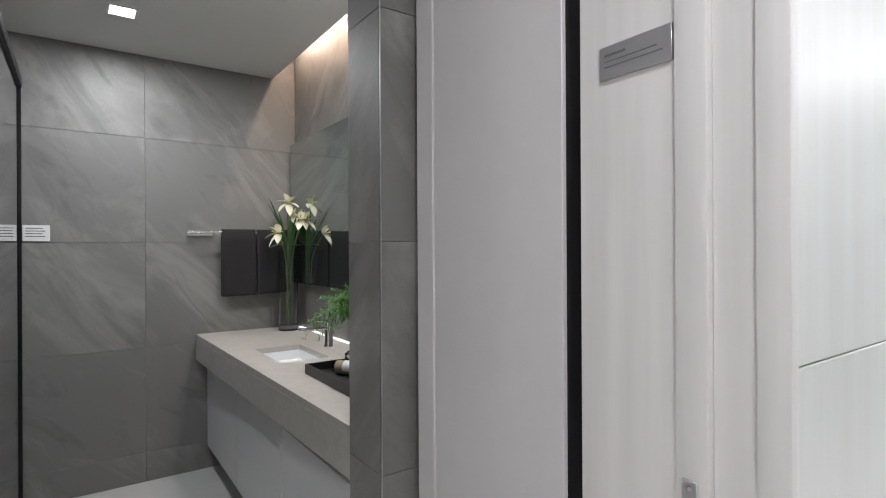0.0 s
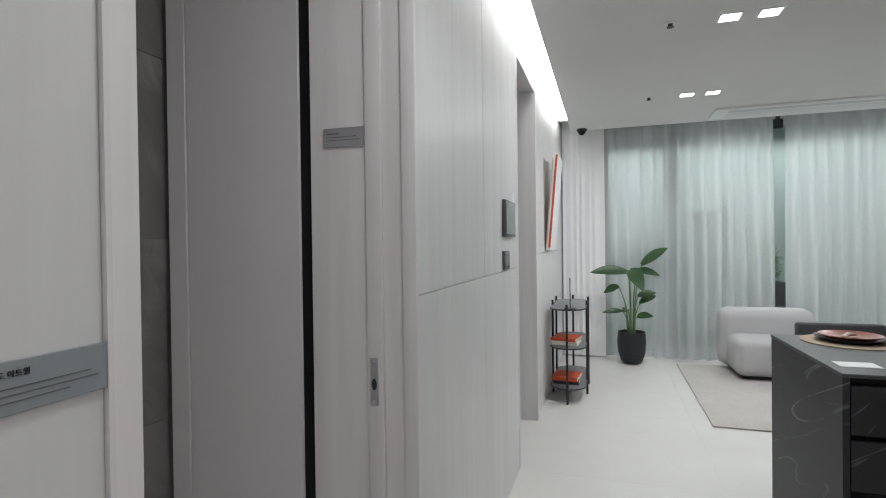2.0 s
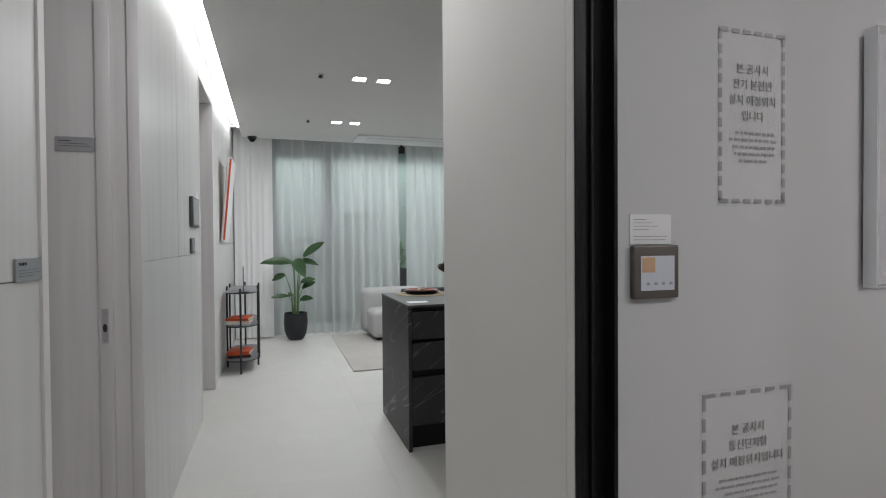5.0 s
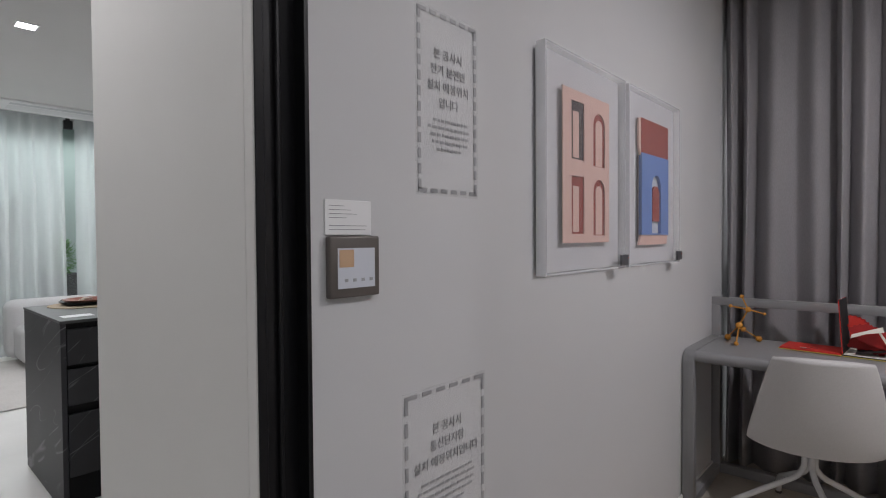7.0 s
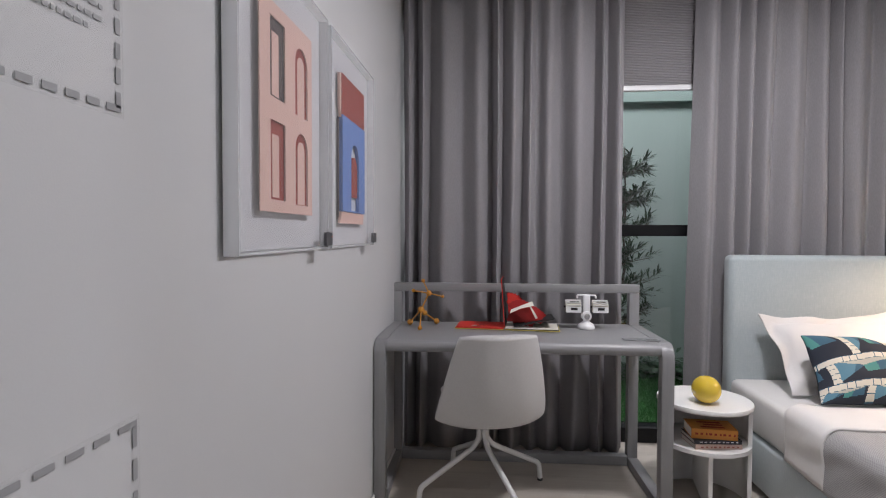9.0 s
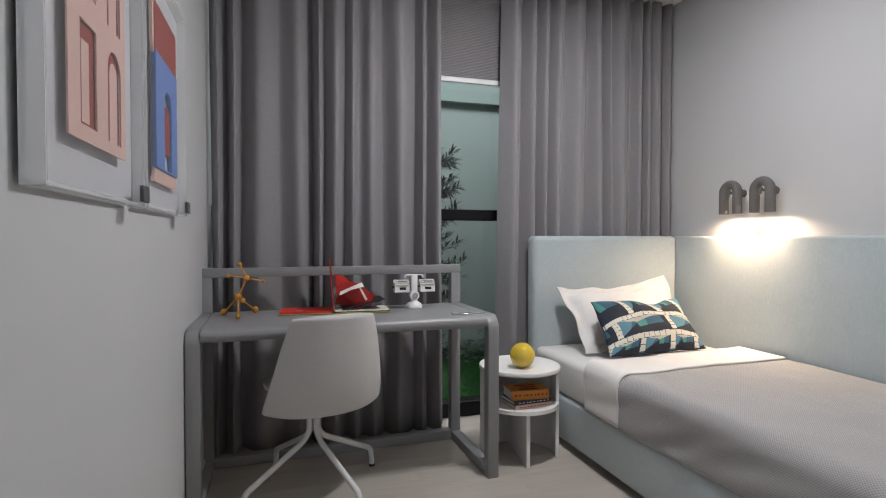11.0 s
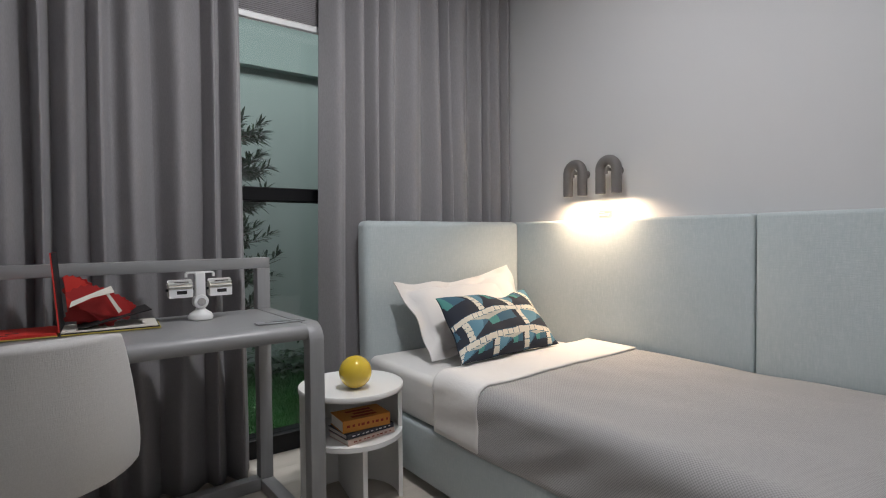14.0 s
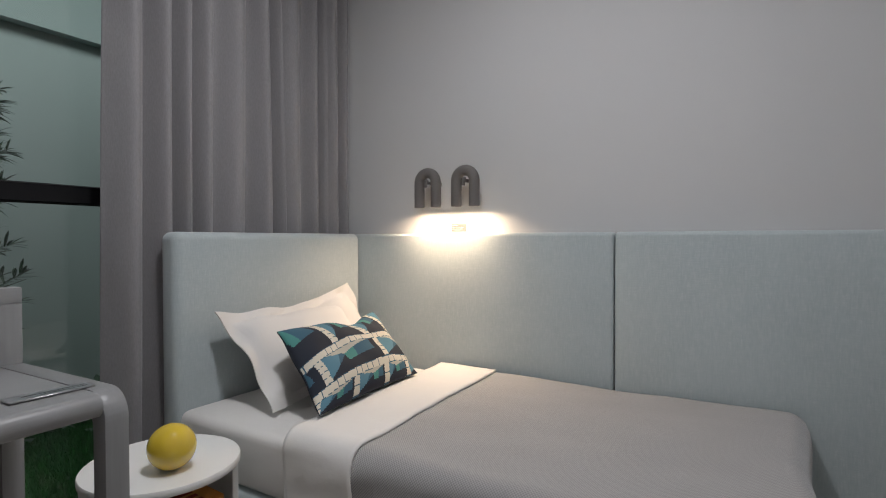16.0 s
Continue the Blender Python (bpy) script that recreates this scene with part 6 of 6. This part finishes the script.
def notice(y0, y1, z0, z1, lines, size, small):
    ob = thing("wall_notice", (PIC, (y0 + y1) / 2, z0), "clear film notice with a grey dashed border and Korean print", "notice", "wall notices")
    f = part("film", box(PIC - 0.0012, y1, z0, PIC - 0.0002, y0, z1), film_m, ob)
    f.visible_shadow = False
    dashes = bmesh.new()
    xa, xb, m, t = PIC - 0.0022, PIC - 0.0014, 0.007, 0.0095
    n = 6
    for k in range(n):
        a = y1 + m + (y0 - y1 - 2 * m) * (k + (0.18 if 0 < k else 0)) / n
        b = y1 + m + (y0 - y1 - 2 * m) * (k + 1 - (0.18 if k < n - 1 else 0)) / n
        box(xa, a, z0 + m, xb, b, z0 + m + t, bm=dashes), box(xa, a, z1 - m - t, xb, b, z1 - m, bm=dashes)
    n = round((z1 - z0) / (y0 - y1) * 6)
    for k in range(n):
        a, b = z0 + m + (z1 - z0 - 2 * m) * (k + 0.18) / n, z0 + m + (z1 - z0 - 2 * m) * (k + 0.82) / n
        box(xa, y1 + m, a, xb, y1 + m + t, b, bm=dashes), box(xa, y0 - m - t, a, xb, y0 - m, b, bm=dashes)
    part("border", dashes, notice_grey, ob, smooth=False)
    z = z1 - 0.100
    for text in lines:
        part("lettering", moved(writing(text, size, notice_grey), Matrix.Translation((PIC - 0.0022, (y0 + y1) / 2, z)) @ pose(0, 0, 0, 0, 0, -90)), notice_grey, ob)
        z -= size * 1.45
    z -= size * 0.2
    bars = bmesh.new()
    for k in range(small):
        w = (y0 - y1) * (0.31, 0.34, 0.32, 0.31, 0.20)[k % 5]
        at = (y0 + y1) / 2 - w
        for q in range(9):
            word = 2 * w * (0.075, 0.13, 0.05, 0.11, 0.085)[(k + 2 * q) % 5]
            if at + word < (y0 + y1) / 2 + w:
                box(xa, at, z, xb, at + word, z + 0.0062, bm=bars)
            at += word + 0.0045
        z -= 0.0165
    part("small_print", bars, plain("small_print_grey", (0.33, 0.33, 0.335), 0.5), ob, smooth=False)


notice(-1.197, -1.416, 1.372, 1.795, ("본 공사시", "전기 분전반", "설치 예정위치", "입니다"), 0.0255, 5)
notice(-1.150, -1.440, 0.44, 0.940, ("본 공사시", "통신단자함", "설치 예정위치입니다"), 0.0265, 5)

th = thing("room_controller", (PIC, -1.017, 1.164), "square bronze-framed room control panel with a lit screen", "control panel")
bronze = plain("bronze_plastic", (0.125, 0.11, 0.10), 0.4, 0.3)
part("body", box(PIC - 0.016, -1.078, 1.164, PIC, -0.958, 1.281, 0.004, 3), bronze, th)
part("screen", box(PIC - 0.0172, -1.064, 1.182, PIC - 0.0158, -0.975, 1.258), screen, th)
part("screen_tile", box(PIC - 0.0178, -1.012, 1.222, PIC - 0.0171, -0.978, 1.255), plain("screen_amber", (0.55, 0.36, 0.22), 0.4), th)
for k in range(4):
    part("screen_icon", box(PIC - 0.0178, -1.058 + 0.02 * k, 1.194, PIC - 0.0171, -1.050 + 0.02 * k, 1.200), notice_grey, th)
sn = thing("sign_plate", (PIC, -1.01, 1.283), "small white printed sign above the room controller", "sign")
part("plate", box(PIC - 0.003, -1.068, 1.283, PIC, -0.957, 1.350, 0.0008, 1), white_plastic, sn)
for k, l in enumerate((0.035, 0.05, 0.065, 0.04, 0.0, 0.09, 0.085)):
    if l:
        part("print_line", box(PIC - 0.0036, -0.966 - l, 1.338 - 0.0075 * k, PIC - 0.0029, -0.966, 1.3388 - 0.0075 * k), notice_mid, sn)
bb = solid("baseboard", box(PIC - 0.010, -3.60, 0, PIC, -0.930, 0.055, 0.003, 1), white_plastic, "low white baseboard under the pictures", "baseboard")

# ---- bedroom: side table ----
TX, TY = -2.03, -3.20
tab = thing("side_table", (TX, TY, 0), "round white lacquered side table with one shelf", "side table", turn=-10)
part("top", lathe([(0, 0.440), (0.199, 0.440), (0.201, 0.443), (0.201, 0.457), (0.199, 0.460), (0, 0.460)], 56), white_lacquer, tab, local=True)
part("shelf", lathe([(0, 0.262), (0.196, 0.262), (0.196, 0.280), (0, 0.280)], 56), white_lacquer, tab, local=True)
ring = [(0.196 * math.cos(a), 0.196 * math.sin(a)) for a in steps(math.radians(160), math.radians(380), 30)]
inner = [(0.180 * math.cos(a), 0.180 * math.sin(a)) for a in steps(math.radians(380), math.radians(160), 30)]
part("back_shell", prism(ring + inner, "z", 0.0, 0.439), white_lacquer, tab, local=True)
part("fin", box(-0.009, -0.18, 0.0, 0.009, 0.165, 0.262, 0.001, 1), white_lacquer, tab, local=True)
ball = solid("yellow_ball", sphere((0, 0, 0), 0.061, 40, 24), yellow, "glossy yellow ball ornament on the side table", "ornament")
del ball["kind"]
ball.location = (-2.012, -3.128, 0.460 + 0.061)
tan_cover = plain("orange_tan_cover", (0.50, 0.20, 0.03), 0.5)
b1 = book((-2.035, -3.125, 0.280), (0.205, 0.135, 0.020), plain("pale_pink_cover", (0.55, 0.40, 0.34), 0.5), 6, "pale paperback lying on the side table's shelf")
b2 = book((-2.035, -3.130, 0.300), (0.205, 0.135, 0.018), plain("black_cover", (0.03, 0.03, 0.04), 0.4), 4, "black paperback stacked on another book")
b3 = book((-2.032, -3.132, 0.318), (0.190, 0.125, 0.044), tan_cover, -4, "thick orange-tan book on top of a small stack")
for bk, h, m in ((b1, 0.010, red_card), (b2, 0.009, white_plastic), (b3, 0.022, red_card)):
    d = 0.0677 if bk is not b3 else 0.0627
    for k in range(9):
        w = 0.010 + 0.004 * (k * 7 % 3)
        part("spine_print", box(-0.085 + 0.019 * k, d, h - h * 0.2, -0.085 + 0.019 * k + w * 0.7, d + 0.0006, h + h * 0.2), m, bk, local=True)
for k in range(3):
    part("cover_print", box(-0.05, -0.035 + 0.03 * k, 0.0440, 0.05 - 0.02 * (k % 2), -0.018 + 0.03 * k, 0.0446), red_card, b3, local=True)

# ---- things on the desk ----
mol = thing("molecule_model", (-0.70, -3.33, DT), "ochre ball-and-stick wooden ornament on the desk", "ornament")
joints = {"a": (-0.640, -3.36, 0.757, 0.015), "b": (-0.772, -3.40, 0.757, 0.015), "c": (-0.71, -3.22, 0.753, 0.011), "d": (-0.705, -3.30, 0.830, 0.017), "h": (-0.722, -3.31, 0.812, 0.013),
          "e": (-0.742, -3.31, 0.912, 0.014), "f": (-0.712, -3.32, 0.974, 0.010), "g": (-0.666, -3.30, 0.925, 0.009), "i": (-0.812, -3.31, 0.896, 0.008)}
for p in joints.values():
    part("ball", sphere(p[:3], p[3], 18, 12), ochre, mol)
for p, q in ("da", "hb", "dc", "de", "ef", "eg", "ei", "dh"):
    part("stick", tube([joints[p][:3], joints[q][:3]], 0.0035, 8), ochre, mol)
pb = thing("popup_book", (-1.13, -3.33, DT), "open pop-up book with red paper folds on the desk", "book")
red_paper = plain("red_paper", (0.60, 0.030, 0.020), 0.6)
dark_red_paper = plain("dark_red_paper", (0.38, 0.014, 0.013), 0.6)
yellow_edge = plain("yellow_page_edge", (0.60, 0.50, 0.10), 0.7)
black_paper = plain("black_paper", (0.012, 0.011, 0.012), 0.6)
def at_book(bm):
    return moved(bm, Matrix.Translation((-1.125, -3.345, DT)) @ pose(0, 0, 0, 0, 0, -4))
for k in range(3):
    part("page_block", at_book(box(0.004 + 0.002 * k, -0.085 + 0.002 * k, 0.001 + 0.004 * k, 0.245 - 0.004 * k, 0.085, 0.0045 + 0.004 * k)), (yellow_edge, red_paper, red_paper)[k], pb)
    part("page_block", at_book(box(-0.265 + 0.004 * k, -0.085 + 0.002 * k, 0.001 + 0.004 * k, -0.004, 0.085, 0.0045 + 0.004 * k)), (yellow_edge, black_paper, paper)[k], pb)
part("standing_page", at_book(moved(box(-0.002, -0.085, 0.0, 0.002, 0.085, 0.235), pose(0, 0, 0.013, 0, 4, 0))), red_paper, pb, "upright red page")
part("page_back", at_book(moved(box(-0.0040, -0.085, 0.0, -0.0021, 0.085, 0.235), pose(0, 0, 0.013, 0, 4, 0))), black_paper, pb, "black back of the upright page")
part("leaning_page", at_book(moved(box(-0.20, -0.08, 0, 0, 0.08, 0.003), pose(-0.04, 0.0, 0.016, 0, 12, 4))), black_paper, pb)


def cog(r, n=26):
    return [((r if k % 2 else r * 0.93) * math.cos(math.pi * k / n), (r if k % 2 else r * 0.93) * math.sin(math.pi * k / n)) for k in range(n + 1)]
for r, x, z, ry, rz in ((0.072, -0.014, 0.106, -86, 14), (0.080, -0.022, 0.096, -76, -8), (0.074, -0.040, 0.072, -58, 6), (0.082, -0.118, 0.034, 16, -8), (0.078, -0.082, 0.030, -4, 8), (0.060, -0.150, 0.036, 28, 4), (0.086, -0.070, 0.062, -44, 42), (0.074, -0.112, 0.050, -20, 40)):
    part("red_fold", at_book(moved(prism(cog(r), "y", -0.001, 0.001), pose(x, 0.01 * rz / 10, z, 0, ry, min(rz, 14)))), red_paper if ry in (-86, -58, 12) else dark_red_paper, pb, "scalloped red paper fold", smooth=False)
part("white_fold", at_book(moved(prism([(-0.06, 0), (0.05, 0.01), (0.06, 0.03), (0, 0.022), (-0.06, 0.03)], "z", 0, 0.001), pose(-0.075, 0.06, 0.122, -42, 18, 6))), paper, pb, "white paper strip")
part("white_fold", at_book(moved(prism([(-0.006, 0), (0.006, 0), (0.004, 0.07), (-0.004, 0.07)], "y", 0, 0.001), pose(-0.155, 0.04, 0.055, 0, 30, 20))), paper, pb)
for k, (x, w) in enumerate(((0.10, 0.03), (0.14, 0.025), (0.12, 0.04))):
    part("page_print", at_book(box(x, 0.02 + 0.018 * k, 0.0126, x + w, 0.032 + 0.018 * k, 0.0130)), white_plastic if k % 2 else black_paper, pb)
ck = thing("flip_clock", (-1.525, -3.36, DT), "white retro flip clock balanced on a round foot", "clock")
QX, QY = -1.525, -3.36
part("foot", lathe([(0, 0), (0.040, 0), (0.042, 0.008), (0.036, 0.022), (0.018, 0.034), (0.013, 0.045), (0, 0.045)], 32, QX, QY, DT), white_plastic, ck)
part("knob", moved(lathe([(0, -0.02), (0.023, -0.02), (0.025, -0.014), (0.025, 0.014), (0.023, 0.02), (0, 0.02)], 28), Matrix.Translation((QX, QY, DT + 0.063)) @ pose(0, 0, 0, 90, 0, 0)), white_plastic, ck)
part("knob_cap", moved(lathe([(0, 0.02), (0.014, 0.02), (0.014, 0.024), (0, 0.024)], 20), Matrix.Translation((QX, QY, DT + 0.063)) @ pose(0, 0, 0, -90, 0, 0)), chrome, ck)
part("column", box(QX - 0.016, QY - 0.014, DT + 0.075, QX + 0.016, QY + 0.014, DT + 0.165, 0.004, 2), white_plastic, ck)
part("top_bar", box(QX - 0.045, QY - 0.006, DT + 0.162, QX + 0.045, QY + 0.006, DT + 0.169, 0.002, 1), white_plastic, ck)
for sx in (-1, 1):
    part("hook", box(QX + sx * 0.045 - 0.004, QY - 0.006, DT + 0.150, QX + sx * 0.045 + 0.004, QY + 0.006, DT + 0.164, 0.001, 1), white_plastic, ck)
    x0, x1 = sorted((QX + sx * 0.028, QX + sx * 0.102))
    drum = part("flap_drum", moved(lathe([(0, x0 - QX), (0.026, x0 - QX), (0.026, x1 - QX), (0, x1 - QX)], 20), Matrix.Translation((QX, QY, DT + 0.108)) @ pose(0, 0, 0, 0, 90, 0)), paper, ck)
    part("axle", tube([(x0 - 0.008, QY, DT + 0.108), (x1 + 0.008, QY, DT + 0.108)], 0.005, 10), dark_plastic, drum)
    for k in range(6):
        a = math.radians(20 + 25 * k)
        part("flap", moved(box(x0 - QX, 0.010, -0.0004, x1 - QX, 0.035, 0.0004), Matrix.Translation((QX, QY, DT + 0.108)) @ pose(0, 0, 0, math.degrees(a), 0, 0)), white_plastic, drum)
    part("flap", box(x0, QY + 0.0265, DT + 0.082, x1, QY + 0.0275, DT + 0.112), white_plastic, drum)
    part("numeral_mark", box((x0 + x1) / 2 - 0.018, QY + 0.0276, DT + 0.094, (x0 + x1) / 2 + 0.014, QY + 0.0280, DT + 0.106), black_paper, drum)
    part("numeral_mark", box((x0 + x1) / 2 - 0.024, QY + 0.02, DT + 0.134, (x0 + x1) / 2 + 0.020, QY + 0.028, DT + 0.1365), black_paper, drum)

# ---- floors, tiles and planks ----
fl = solid("floor", box(-3.5, SOUTH - 0.1, -0.12, LIVX, 1.165, -0.004), tile_joint, "pale stone-look tiled floor of hall and living room", "floor")
fl2 = solid("floor_kitchen", box(0.3, -3.85, -0.12, LIVX, SOUTH - 0.1, -0.004), tile_joint, "pale stone-look tiled floor of the living room", "floor")
fb = solid("floor_bedroom", box(-3.5, WIN - 0.1, -0.12, 0.3, SOUTH - 0.1, -0.004), plank_wood, "ash-grey wooden plank floor of the bedroom", "floor")


def pieces(name, x0, x1, y0, y1, w, h, material, parent, gap, shift=0.0, top=0.0, thick=0.004):
    """Flat pieces in rows, cut at the edges; alike ones share a mesh."""
    shared = {}
    row, y = 0, y0
    while y < y1 - 0.01:
        hh = min(h, y1 - y)
        x = x0 - (row * shift) % w
        while x < x1 - 0.01:
            xa, xb = max(x, x0), min(x + w, x1)
            if xb - xa > 0.02:
                key = (round(xb - xa, 3), round(hh, 3))
                if key not in shared:
                    shared[key] = mesh_of(name, box(-key[0] / 2 + gap, -key[1] / 2 + gap, -thick, key[0] / 2 - gap, key[1] / 2 - gap, 0, 0.0005, 1), material)
                ob = new(name, shared[key])
                ob.parent = parent
                ob.matrix_world = pose((xa + xb) / 2, y + hh / 2, top)
            x += w
        y += h
        row += 1


pieces("tile", -3.4, LIVX, SOUTH, 1.15, 1.2, 0.6, floor_tile, fl, 0.0002)
pieces("tile", 0.381, LIVX, -3.75, SOUTH, 1.2, 0.6, floor_tile, fl2, 0.0002)
pieces("plank", BEDW, PIC, WIN + 0.03, SOUTH - 0.05, 1.2, 0.165, plank_wood, fb, 0.0002, shift=0.43)
